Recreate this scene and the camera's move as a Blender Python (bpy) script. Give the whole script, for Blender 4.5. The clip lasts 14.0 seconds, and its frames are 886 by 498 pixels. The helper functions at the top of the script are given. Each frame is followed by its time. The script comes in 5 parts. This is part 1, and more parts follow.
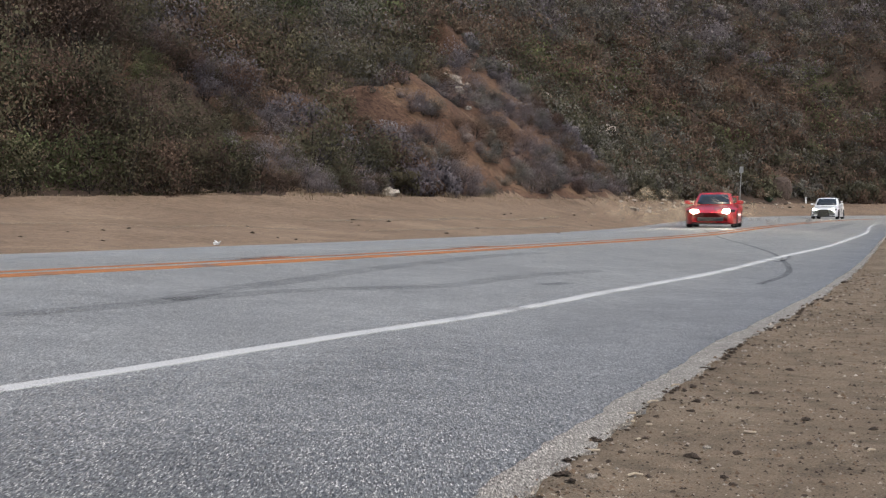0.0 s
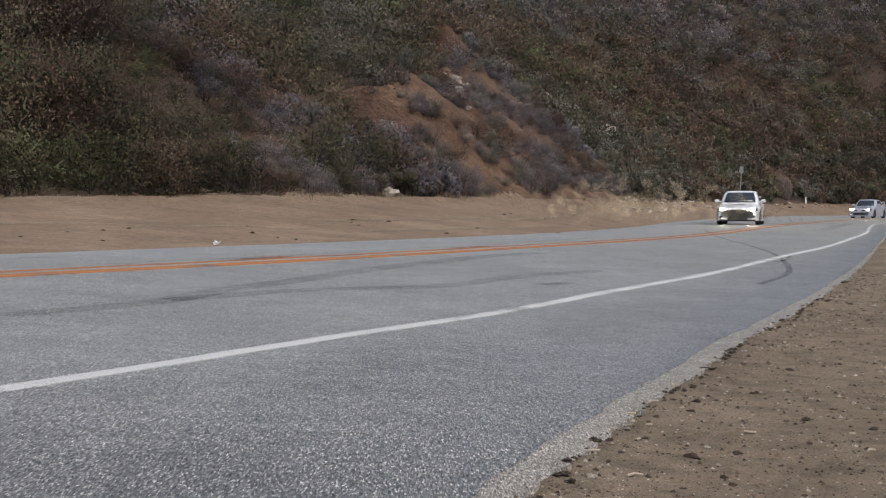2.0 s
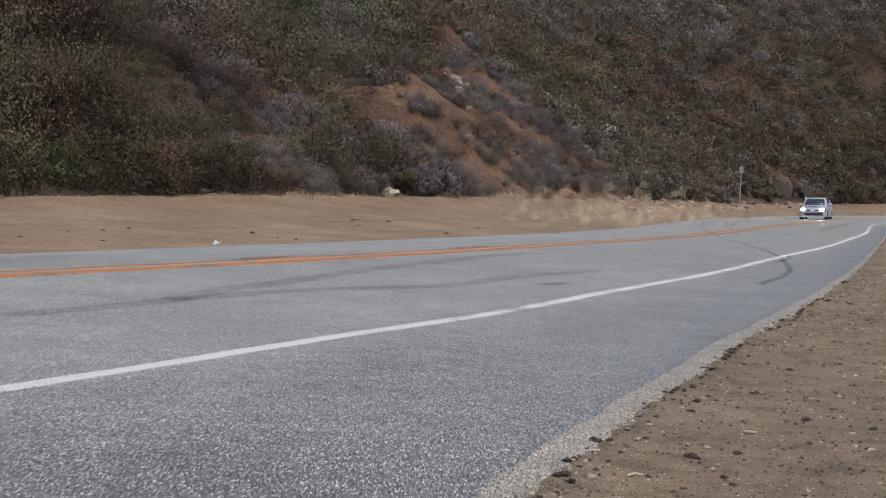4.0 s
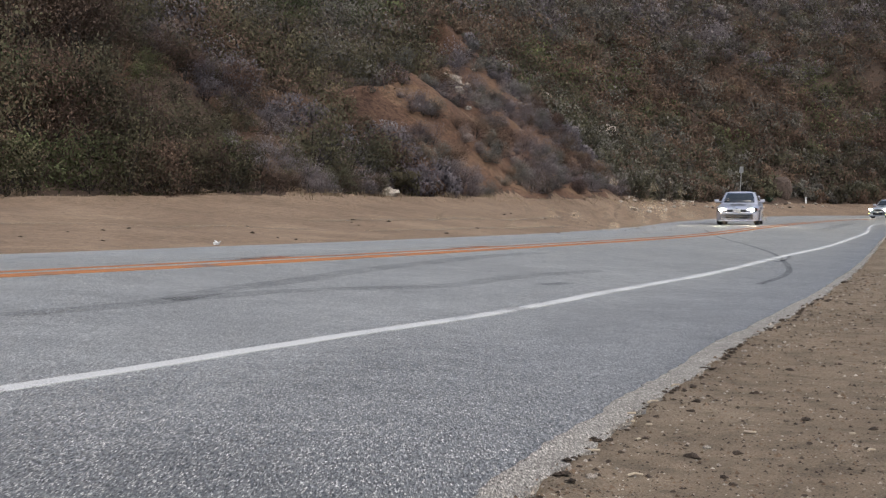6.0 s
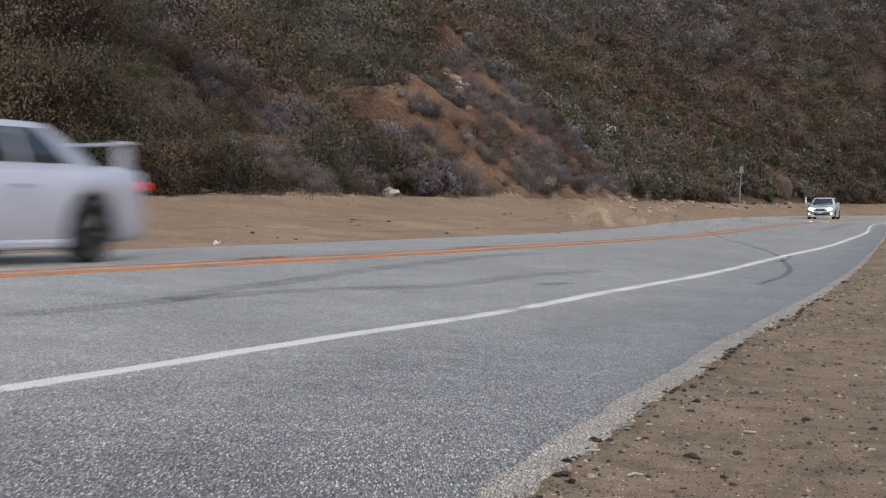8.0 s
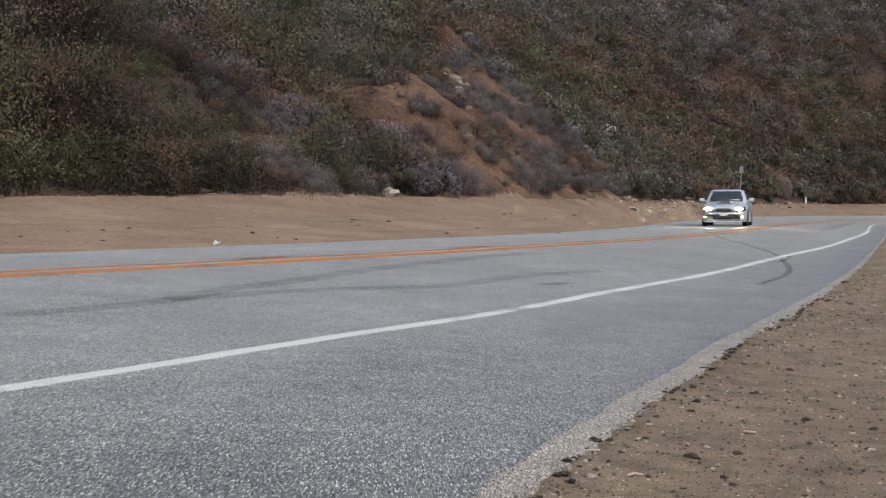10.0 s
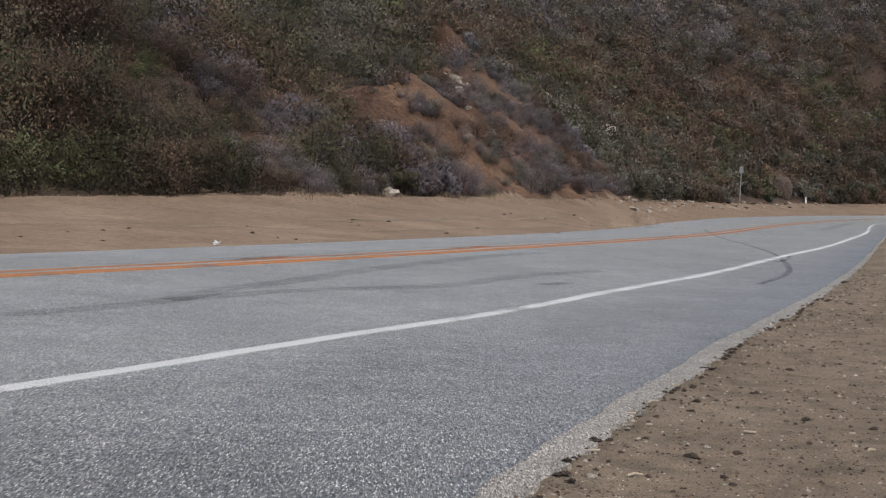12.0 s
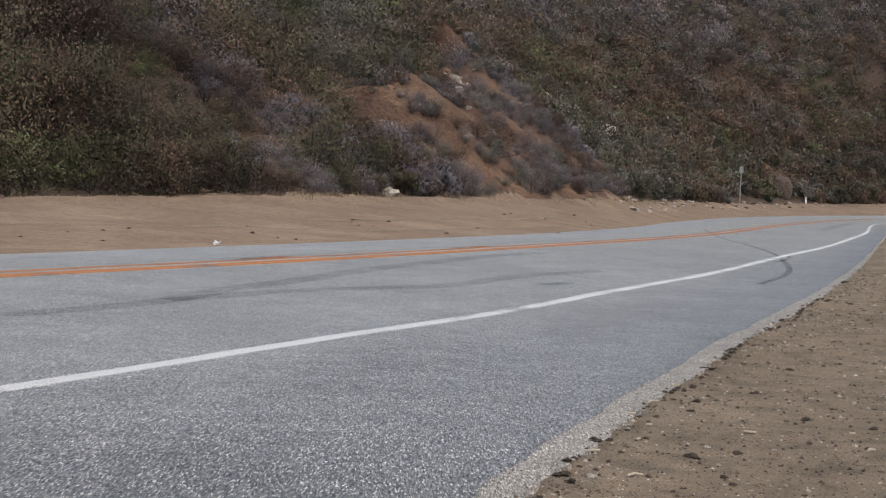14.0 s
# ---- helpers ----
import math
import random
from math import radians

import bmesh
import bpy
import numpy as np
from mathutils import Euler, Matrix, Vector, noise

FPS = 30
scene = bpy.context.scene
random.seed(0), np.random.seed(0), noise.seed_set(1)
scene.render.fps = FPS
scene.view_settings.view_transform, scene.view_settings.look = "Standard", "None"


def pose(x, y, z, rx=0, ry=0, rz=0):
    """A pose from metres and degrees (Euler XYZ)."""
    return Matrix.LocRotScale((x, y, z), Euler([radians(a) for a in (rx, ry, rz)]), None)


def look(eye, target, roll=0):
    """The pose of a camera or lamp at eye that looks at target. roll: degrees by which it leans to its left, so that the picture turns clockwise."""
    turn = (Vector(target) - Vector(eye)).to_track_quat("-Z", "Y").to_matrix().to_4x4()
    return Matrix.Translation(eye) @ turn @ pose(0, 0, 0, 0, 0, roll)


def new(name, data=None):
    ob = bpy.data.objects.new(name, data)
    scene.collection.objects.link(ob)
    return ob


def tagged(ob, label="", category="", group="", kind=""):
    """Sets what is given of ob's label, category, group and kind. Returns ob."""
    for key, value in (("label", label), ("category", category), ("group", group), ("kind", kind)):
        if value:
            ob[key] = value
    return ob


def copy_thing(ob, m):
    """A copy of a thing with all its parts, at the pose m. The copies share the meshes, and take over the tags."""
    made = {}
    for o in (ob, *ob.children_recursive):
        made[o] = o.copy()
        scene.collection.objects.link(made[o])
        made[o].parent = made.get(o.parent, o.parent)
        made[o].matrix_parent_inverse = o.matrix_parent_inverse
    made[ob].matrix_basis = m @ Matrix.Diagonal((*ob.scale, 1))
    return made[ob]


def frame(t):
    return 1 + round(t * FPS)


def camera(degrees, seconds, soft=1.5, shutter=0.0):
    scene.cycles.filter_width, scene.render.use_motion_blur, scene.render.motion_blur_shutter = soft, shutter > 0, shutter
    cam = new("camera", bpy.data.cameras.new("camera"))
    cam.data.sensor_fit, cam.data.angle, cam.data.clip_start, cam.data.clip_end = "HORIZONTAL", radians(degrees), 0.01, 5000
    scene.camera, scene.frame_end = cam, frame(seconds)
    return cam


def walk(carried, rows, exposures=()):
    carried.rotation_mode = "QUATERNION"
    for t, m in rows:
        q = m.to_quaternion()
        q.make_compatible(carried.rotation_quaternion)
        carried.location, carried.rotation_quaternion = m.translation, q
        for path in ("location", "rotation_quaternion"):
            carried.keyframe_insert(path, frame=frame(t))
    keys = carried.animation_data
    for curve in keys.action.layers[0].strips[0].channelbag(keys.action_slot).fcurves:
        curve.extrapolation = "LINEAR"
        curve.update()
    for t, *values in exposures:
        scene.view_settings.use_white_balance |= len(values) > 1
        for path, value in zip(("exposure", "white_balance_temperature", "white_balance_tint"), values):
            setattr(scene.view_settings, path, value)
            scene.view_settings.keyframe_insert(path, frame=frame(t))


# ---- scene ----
# ---------------------------------------------------------------- camera
cam = camera(36.2, 14.0, soft=1.2, shutter=0.5)
EYE = (0.0, 0.0, 0.62)
VIEW = look(EYE, (0.0, 100.0, 0.62 - 100 * math.tan(radians(1.623))))
walk(cam, [(0, VIEW), (14, VIEW)], exposures=[(0, -0.06), (0.5, -0.1), (1.1, -0.28), (1.6, -0.28), (2.2, -0.16), (3.0, -0.1), (6.0, -0.06), (7.2, -0.1), (8.5, -0.06), (10.8, -0.08), (11.4, -0.2), (11.9, -0.15), (12.5, -0.03), (14, -0.03)])

# ---------------------------------------------------------------- light: overcast sky
world = bpy.data.worlds.new("overcast_sky")
scene.world = world
world.use_nodes = True
wn = world.node_tree
wn.nodes.clear()
w_out = wn.nodes.new("ShaderNodeOutputWorld")
w_bg = wn.nodes.new("ShaderNodeBackground")
w_sky = wn.nodes.new("ShaderNodeTexSky")
w_sky.sky_type = "NISHITA"
w_sky.sun_disc = False
w_sky.sun_elevation = radians(52)
w_sky.sun_rotation = radians(160)
w_sky.air_density = 1.0
w_sky.dust_density = 3.0
w_bg.inputs["Strength"].default_value = 0.145
wn.links.new(w_sky.outputs[0], w_bg.inputs["Color"])
wn.links.new(w_bg.outputs[0], w_out.inputs["Surface"])
sun_data = bpy.data.lights.new("sun", "SUN")
sun_data.energy = 2.0
sun_data.angle = radians(35)
sun_data.color = (1.0, 0.955, 0.88)
sun = new("sun", sun_data)
sun.matrix_world = look((25, -60, 90), (0, 0, 0))

# ---------------------------------------------------------------- node helpers


def material(name, rough=0.8, metal=0.0):
    m = bpy.data.materials.new(name)
    m.use_nodes = True
    b = m.node_tree.nodes["Principled BSDF"]
    b.inputs["Roughness"].default_value = rough
    b.inputs["Metallic"].default_value = metal
    return m, m.node_tree, b


def place(nt, kind="Object"):
    return nt.nodes.new("ShaderNodeTexCoord").outputs[kind]


def noise_tex(nt, vec, scale, detail=4.0, rough=0.6):
    n = nt.nodes.new("ShaderNodeTexNoise")
    n.inputs["Scale"].default_value = scale
    n.inputs["Detail"].default_value = detail
    n.inputs["Roughness"].default_value = rough
    if vec is not None:
        nt.links.new(vec, n.inputs["Vector"])
    return n.outputs["Fac"]


def ramp(nt, fac, stops):
    r = nt.nodes.new("ShaderNodeValToRGB")
    el = r.color_ramp.elements
    while len(el) < len(stops):
        el.new(0.5)
    for e, (p, c) in zip(el, stops):
        e.position = p
        e.color = (*c, 1) if len(c) == 3 else c
    nt.links.new(fac, r.inputs["Fac"])
    return r.outputs["Color"]


def mix(nt, fac, a, b, mode="MIX"):
    n = nt.nodes.new("ShaderNodeMix")
    n.data_type, n.blend_type = "RGBA", mode
    for sock, v in ((n.inputs[0], fac), (n.inputs[6], a), (n.inputs[7], b)):
        if isinstance(v, (int, float)):
            sock.default_value = v
        elif isinstance(v, tuple):
            sock.default_value = (*v, 1)
        else:
            nt.links.new(v, sock)
    return n.outputs[2]


def bump(nt, b, height, strength, dist):
    n = nt.nodes.new("ShaderNodeBump")
    n.inputs["Strength"].default_value = strength
    n.inputs["Distance"].default_value = dist
    nt.links.new(height, n.inputs["Height"])
    nt.links.new(n.outputs[0], b.inputs["Normal"])


def g3(v):
    return (v, v, v)


# ---------------------------------------------------------------- materials
def asphalt_material(name, dark, light, fleck, sheen=0.95, rough=0.45):
    m, nt, b = material(name, rough)
    p = place(nt)
    # grain stretched along the camera's view, so it looks even when foreshortened
    view_stretch = nt.nodes.new("ShaderNodeMapping")
    view_stretch.inputs["Rotation"].default_value = (0, 0, radians(14))
    view_stretch.inputs["Scale"].default_value = (1, 0.17, 1)
    nt.links.new(p, view_stretch.inputs["Vector"])
    q = view_stretch.outputs["Vector"]
    vor = nt.nodes.new("ShaderNodeTexVoronoi")
    vor.inputs["Scale"].default_value = 270
    nt.links.new(q, vor.inputs["Vector"])
    sep = nt.nodes.new("ShaderNodeSeparateColor")
    nt.links.new(vor.outputs["Color"], sep.inputs[0])
    grain = ramp(nt, noise_tex(nt, q, 155, 3, 0.7), [(0.34, g3(0.38)), (0.5, g3(0.97)), (0.66, g3(1.62))])
    for vec, scale, detail, lo, hi in ((q, 60, 4, 0.84, 1.16), (p, 6, 6, 0.9, 1.1), (p, 1.6, 6, 0.9, 1.08), (p, 0.35, 5, 0.88, 1.1)):
        grain = mix(nt, 1.0, grain, ramp(nt, noise_tex(nt, vec, scale, detail, 0.65), [(0.36, g3(lo)), (0.64, g3(hi))]), "MULTIPLY")
    stones = ramp(nt, sep.outputs[0], [(0.0, dark), (0.4, tuple(0.5 * (a + c) for a, c in zip(dark, light))), (0.8, light), (0.97, fleck)])
    nt.links.new(mix(nt, 1.0, stones, grain, "MULTIPLY"), b.inputs["Base Color"])
    bump(nt, b, vor.outputs["Distance"], 0.3, 0.003)
    b.inputs["Diffuse Roughness"].default_value = 1.0
    # worn bare stone scatters light at a low angle
    nt.links.new(mix(nt, 1.0, grain, (0.9, 0.88, 0.84), "MULTIPLY"), b.inputs["Sheen Tint"])
    b.inputs["Sheen Weight"].default_value = sheen
    b.inputs["Sheen Roughness"].default_value = 0.38
    return m


def soil_material(name, stops, fine=60.0, strength=0.6, dusty=0.0):
    m, nt, b = material(name, 0.95)
    p = place(nt)
    big = noise_tex(nt, p, 0.45, 6, 0.65)
    c = ramp(nt, big, stops)
    grit = noise_tex(nt, p, fine, 3, 0.7)
    c = mix(nt, 1.0, c, ramp(nt, grit, [(0.3, g3(0.5)), (0.5, g3(1.0)), (0.72, g3(1.5))]), "MULTIPLY")
    mid = noise_tex(nt, p, 5.0, 5, 0.7)
    c = mix(nt, 1.0, c, ramp(nt, mid, [(0.34, g3(0.66)), (0.5, g3(1.0)), (0.68, g3(1.2))]), "MULTIPLY")
    nt.links.new(c, b.inputs["Base Color"])
    h = mix(nt, 0.5, grit, mid)
    bump(nt, b, h, strength, 0.03)
    b.inputs["Specular IOR Level"].default_value = 0.2
    b.inputs["Diffuse Roughness"].default_value = 1.0
    b.inputs["Sheen Weight"].default_value = dusty
    b.inputs["Sheen Roughness"].default_value = 0.4
    b.inputs["Sheen Tint"].default_value = (1.0, 0.84, 0.66, 1)
    return m


def dust_material(name, colour, alpha):
    m, nt, b = material(name, 1.0)
    b.inputs["Base Color"].default_value = (*colour, 1)
    b.inputs["Alpha"].default_value = alpha
    b.inputs["Specular IOR Level"].default_value = 0.0
    return m


def plain_material(name, colour, rough=0.5, metal=0.0, scale=30.0, vary=0.12):
    m, nt, b = material(name, rough, metal)
    p = place(nt)
    c = ramp(nt, noise_tex(nt, p, scale, 4), [(0.3, tuple(x * (1 - vary) for x in colour)), (0.7, tuple(min(1, x * (1 + vary)) for x in colour))])
    nt.links.new(c, b.inputs["Base Color"])
    return m


def paint_material(name, colour, metal=0.0, rough=0.3):
    m, nt, b = material(name, rough, metal)
    p = place(nt)
    c = ramp(nt, noise_tex(nt, p, 3.0, 5), [(0.3, tuple(x * 0.93 for x in colour)), (0.7, colour)])
    nt.links.new(c, b.inputs["Base Color"])
    b.inputs["Coat Weight"].default_value = 0.7
    b.inputs["Coat Roughness"].default_value = 0.06
    return m


def worn_paint(name, colour, under, cover):
    m, nt, b = material(name, 0.65)
    p = place(nt)
    n1 = noise_tex(nt, p, 45, 5, 0.75)
    n2 = noise_tex(nt, p, 1.6, 3)
    s = nt.nodes.new("ShaderNodeMath")
    s.operation = "ADD"
    nt.links.new(n1, s.inputs[0])
    nt.links.new(n2, s.inputs[1])
    half = nt.nodes.new("ShaderNodeMath")
    half.operation = "MULTIPLY"
    half.inputs[1].default_value = 0.5
    nt.links.new(s.outputs[0], half.inputs[0])
    f = ramp(nt, half.outputs[0], [(cover / 2 - 0.04, g3(0)), (cover / 2 + 0.04, g3(1))])
    dirt = ramp(nt, noise_tex(nt, p, 90, 2), [(0.3, tuple(x * 0.75 for x in colour)), (0.6, colour)])
    nt.links.new(mix(nt, f, under, dirt), b.inputs["Base Color"])
    return m


def stain_material(name, colour, amount):
    m, nt, b = material(name, 0.6)
    b.inputs["Base Color"].default_value = (*colour, 1)
    p = place(nt)
    s = nt.nodes.new("ShaderNodeMath")
    s.operation = "MULTIPLY"
    nt.links.new(ramp(nt, noise_tex(nt, p, 45, 3), [(0.35, g3(0.2)), (0.62, g3(1))]), s.inputs[0])
    nt.links.new(ramp(nt, noise_tex(nt, p, 1.1, 3), [(0.3, g3(amount * 0.35)), (0.62, g3(amount))]), s.inputs[1])
    nt.links.new(s.outputs[0], b.inputs["Alpha"])
    return m


def leaf_material(name, stops):
    m, nt, b = material(name, 0.8)
    geo = nt.nodes.new("ShaderNodeNewGeometry")
    info = nt.nodes.new("ShaderNodeObjectInfo")
    c = ramp(nt, geo.outputs["Random Per Island"], stops)
    tint = ramp(nt, info.outputs["Random"], [(0.0, (0.78, 0.8, 0.82)), (0.35, (1.0, 0.99, 0.97)), (0.7, (1.14, 1.08, 1.0)), (1.0, (0.9, 0.93, 0.96))])
    c = mix(nt, 1.0, c, tint, "MULTIPLY")
    wide = noise_tex(nt, geo.outputs["Position"], 0.3, 3)
    c = mix(nt, 1.0, c, ramp(nt, wide, [(0.36, (0.62, 0.58, 0.6)), (0.5, (0.98, 0.97, 0.96)), (0.64, (1.42, 1.42, 1.34))]), "MULTIPLY")
    fine = noise_tex(nt, geo.outputs["Position"], 9.0, 5, 0.8)
    c = mix(nt, 1.0, c, ramp(nt, fine, [(0.36, g3(0.85)), (0.5, g3(1.0)), (0.64, g3(1.15))]), "MULTIPLY")
    nt.links.new(c, b.inputs["Base Color"])
    b.inputs["Specular IOR Level"].default_value = 0.1
    b.inputs["Diffuse Roughness"].default_value = 1.0
    thin = nt.nodes.new("ShaderNodeBsdfTranslucent")
    nt.links.new(mix(nt, 1.0, c, g3(1.5), "MULTIPLY"), thin.inputs["Color"])
    both = nt.nodes.new("ShaderNodeMixShader")
    both.inputs[0].default_value = 0.25
    nt.links.new(b.outputs[0], both.inputs[1])
    nt.links.new(thin.outputs[0], both.inputs[2])
    nt.links.new(both.outputs[0], nt.nodes["Material Output"].inputs["Surface"])
    return m


def lamp_material(name, colour, strength):
    m, nt, b = material(name, 0.2)
    b.inputs["Base Color"].default_value = (*colour, 1)
    b.inputs["Emission Color"].default_value = (*colour, 1)
    b.inputs["Emission Strength"].default_value = strength
    return m


M_ASPHALT = asphalt_material("asphalt", (0.025, 0.0255, 0.0255), (0.145, 0.144, 0.141), (0.5, 0.49, 0.47))
M_EDGE = asphalt_material("bare_aggregate", (0.12, 0.108, 0.092), (0.27, 0.25, 0.222), (0.45, 0.42, 0.38), 0.25, 0.85)
M_DIRT = soil_material("packed_dirt", [(0.25, (0.13, 0.09, 0.062)), (0.5, (0.2, 0.142, 0.099)), (0.75, (0.28, 0.208, 0.147))], 22.0, 1.0, 0.12)
M_SHOULDER = soil_material("grey_brown_dirt", [(0.25, (0.155, 0.12, 0.087)), (0.5, (0.22, 0.175, 0.128)), (0.75, (0.29, 0.235, 0.175))], 110.0, 1.0, 0.05)
# leaf-litter soil, its colour darkened so gaps between shrubs look like shade
M_LITTER_SHADE = soil_material("hillside_litter_shade", [(0.3, (0.055, 0.041, 0.032)), (0.55, (0.085, 0.06, 0.046)), (0.8, (0.125, 0.082, 0.06))], 25)
M_CUT = soil_material("red_cut_soil", [(0.28, (0.07, 0.042, 0.031)), (0.5, (0.118, 0.07, 0.048)), (0.72, (0.2, 0.13, 0.084))], 7, 1.0)
M_WHITE_LINE = worn_paint("white_line_paint", (0.7, 0.7, 0.68), (0.24, 0.24, 0.24), 0.87)
M_YELLOW_LINE = worn_paint("orange_line_paint", (0.52, 0.2, 0.055), (0.2, 0.15, 0.12), 0.89)
M_SKID = stain_material("tyre_rubber_stain", (0.03, 0.03, 0.033), 0.55)
M_SKID_FAINT = stain_material("faint_rubber_stain", (0.045, 0.045, 0.048), 0.27)
M_DUSTY = stain_material("pale_dust_stain", (0.42, 0.33, 0.22), 0.75)
M_ROCK = soil_material("pale_rock", [(0.3, (0.33, 0.28, 0.23)), (0.7, (0.55, 0.5, 0.44))], 20, 0.8)
M_BOULDER = soil_material("brown_boulder", [(0.3, (0.085, 0.064, 0.054)), (0.7, (0.13, 0.098, 0.082))], 9, 0.8)
M_CLOD = soil_material("dark_clod", [(0.3, (0.06, 0.048, 0.04)), (0.7, (0.13, 0.1, 0.078))], 60, 0.8)
M_CHIP = plain_material("bleached_chip", (0.48, 0.4, 0.3), 0.8)
M_STEM = plain_material("grey_bark", (0.036, 0.03, 0.026), 0.9)
M_DRYGRASS = leaf_material("dry_grass", [(0.0, (0.2, 0.16, 0.11)), (0.5, (0.3, 0.24, 0.17)), (1.0, (0.42, 0.35, 0.26))])
M_LEAVES = {
    "olive": leaf_material("olive_leaf", [(0.0, (0.099, 0.095, 0.066)), (0.5, (0.115, 0.109, 0.076)), (1.0, (0.133, 0.126, 0.087))]),
    "sage": leaf_material("sage_leaf", [(0.0, (0.138, 0.138, 0.130)), (0.5, (0.159, 0.159, 0.151)), (1.0, (0.184, 0.184, 0.173))]),
    "rust": leaf_material("rust_leaf", [(0.0, (0.132, 0.096, 0.079)), (0.5, (0.153, 0.112, 0.091)), (1.0, (0.177, 0.129, 0.104))]),
    "dead": leaf_material("dead_twig", [(0.0, (0.188, 0.171, 0.185)), (0.5, (0.217, 0.199, 0.215)), (1.0, (0.252, 0.231, 0.251))]),
    "green": leaf_material("green_leaf", [(0.0, (0.093, 0.109, 0.058)), (0.5, (0.109, 0.127, 0.068)), (1.0, (0.129, 0.148, 0.081))]),
}
M_TYRE = plain_material("tyre_rubber", (0.022, 0.022, 0.024), 0.8)
M_RIM = plain_material("alloy_rim", (0.12, 0.12, 0.125), 0.35, 0.8)
M_RIM_DARK = plain_material("dark_alloy_rim", (0.05, 0.05, 0.052), 0.4, 0.6)
M_BLACK = plain_material("black_plastic", (0.018, 0.018, 0.02), 0.5)
M_MESH = plain_material("grille_mesh", (0.05, 0.05, 0.04), 0.6, 0.0, 200, 0.7)
M_GLASS, _nt, _b = material("tinted_car_glass", 0.04)
_b.inputs["Base Color"].default_value = (0.03, 0.036, 0.04, 1)
_b.inputs["Specular IOR Level"].default_value = 0.9
M_CHROME = plain_material("chrome", (0.6, 0.6, 0.62), 0.15, 1.0)
M_PLATE = plain_material("plate_white", (0.6, 0.6, 0.6), 0.5)
M_HEADLIGHT = lamp_material("lit_headlight", (1.0, 0.88, 0.62), 300)
M_FOG = lamp_material("lit_fog_light", (1.0, 0.62, 0.1), 14)
M_TAIL = lamp_material("red_tail_light", (0.7, 0.02, 0.02), 1.2)
M_AMBER = plain_material("amber_lens", (0.7, 0.2, 0.03), 0.3)
M_SIGN = plain_material("weathered_sign_back", (0.24, 0.245, 0.25), 0.5, 0.4)
M_POST = plain_material("galvanised_post", (0.34, 0.34, 0.33), 0.6, 0.4)
M_MARKER = plain_material("white_marker_post", (0.72, 0.72, 0.7), 0.6)
M_AGAVE = plain_material("agave_leaf", (0.13, 0.2, 0.14), 0.6)
M_PAPER = plain_material("crumpled_paper", (0.75, 0.75, 0.74), 0.8)
PAINT = {
    "red": paint_material("red_car_paint", (0.55, 0.02, 0.025)),
    "white": paint_material("white_car_paint", (0.85, 0.86, 0.87)),
    "silver": paint_material("silver_car_paint", (0.5, 0.52, 0.6), 0.2, 0.35),
    "pale": paint_material("pale_silver_car_paint", (0.55, 0.58, 0.63), 0.15, 0.35),
}


# ---------------------------------------------------------------- mesh helpers
def mesh_of(name, verts, faces, mat, smooth=True):
    me = bpy.data.meshes.new(name)
    me.from_pydata([tuple(v) for v in verts], [], faces)
    me.materials.append(mat)
    if smooth:
        me.polygons.foreach_set("use_smooth", [True] * len(me.polygons))
    me.update()
    return me


def from_bm(name, bm, mat, smooth=False):
    me = bpy.data.meshes.new(name)
    bmesh.ops.recalc_face_normals(bm, faces=bm.faces)
    bm.to_mesh(me)
    bm.free()
    me.materials.append(mat)
    if smooth:
        me.polygons.foreach_set("use_smooth", [True] * len(me.polygons))
    return me


def part(name, bm, mat, parent, label="", smooth=False):
    """Links a bmesh, or a finished mesh, as one mesh object under a thing."""
    me = bm if isinstance(bm, bpy.types.Mesh) else from_bm(name, bm, mat, smooth)
    ob = new(name, me)
    ob.parent = parent
    return tagged(ob, label)


def box(bm, x, y, z, sx, sy, sz, bevel=0.0, rot=None):
    r = bmesh.ops.create_cube(bm, size=1.0)
    m = Matrix.Translation((x, y, z)) @ (rot.to_4x4() if rot else Matrix()) @ Matrix.Diagonal((sx, sy, sz, 1))
    bmesh.ops.transform(bm, matrix=m, verts=r["verts"])
    if bevel:
        es = list({e for v in r["verts"] for e in v.link_edges})
        bmesh.ops.bevel(bm, geom=es, offset=bevel, segments=2, affect="EDGES", profile=0.5)
    return bm


def cone(bm, a, b, ra, rb, n=8):
    a, b = Vector(a), Vector(b)
    m = Matrix.Translation((a + b) / 2) @ (b - a).to_track_quat("Z", "Y").to_matrix().to_4x4()
    bmesh.ops.create_cone(bm, cap_ends=True, segments=n, radius1=ra, radius2=rb, depth=(b - a).length, matrix=m)
    return bm


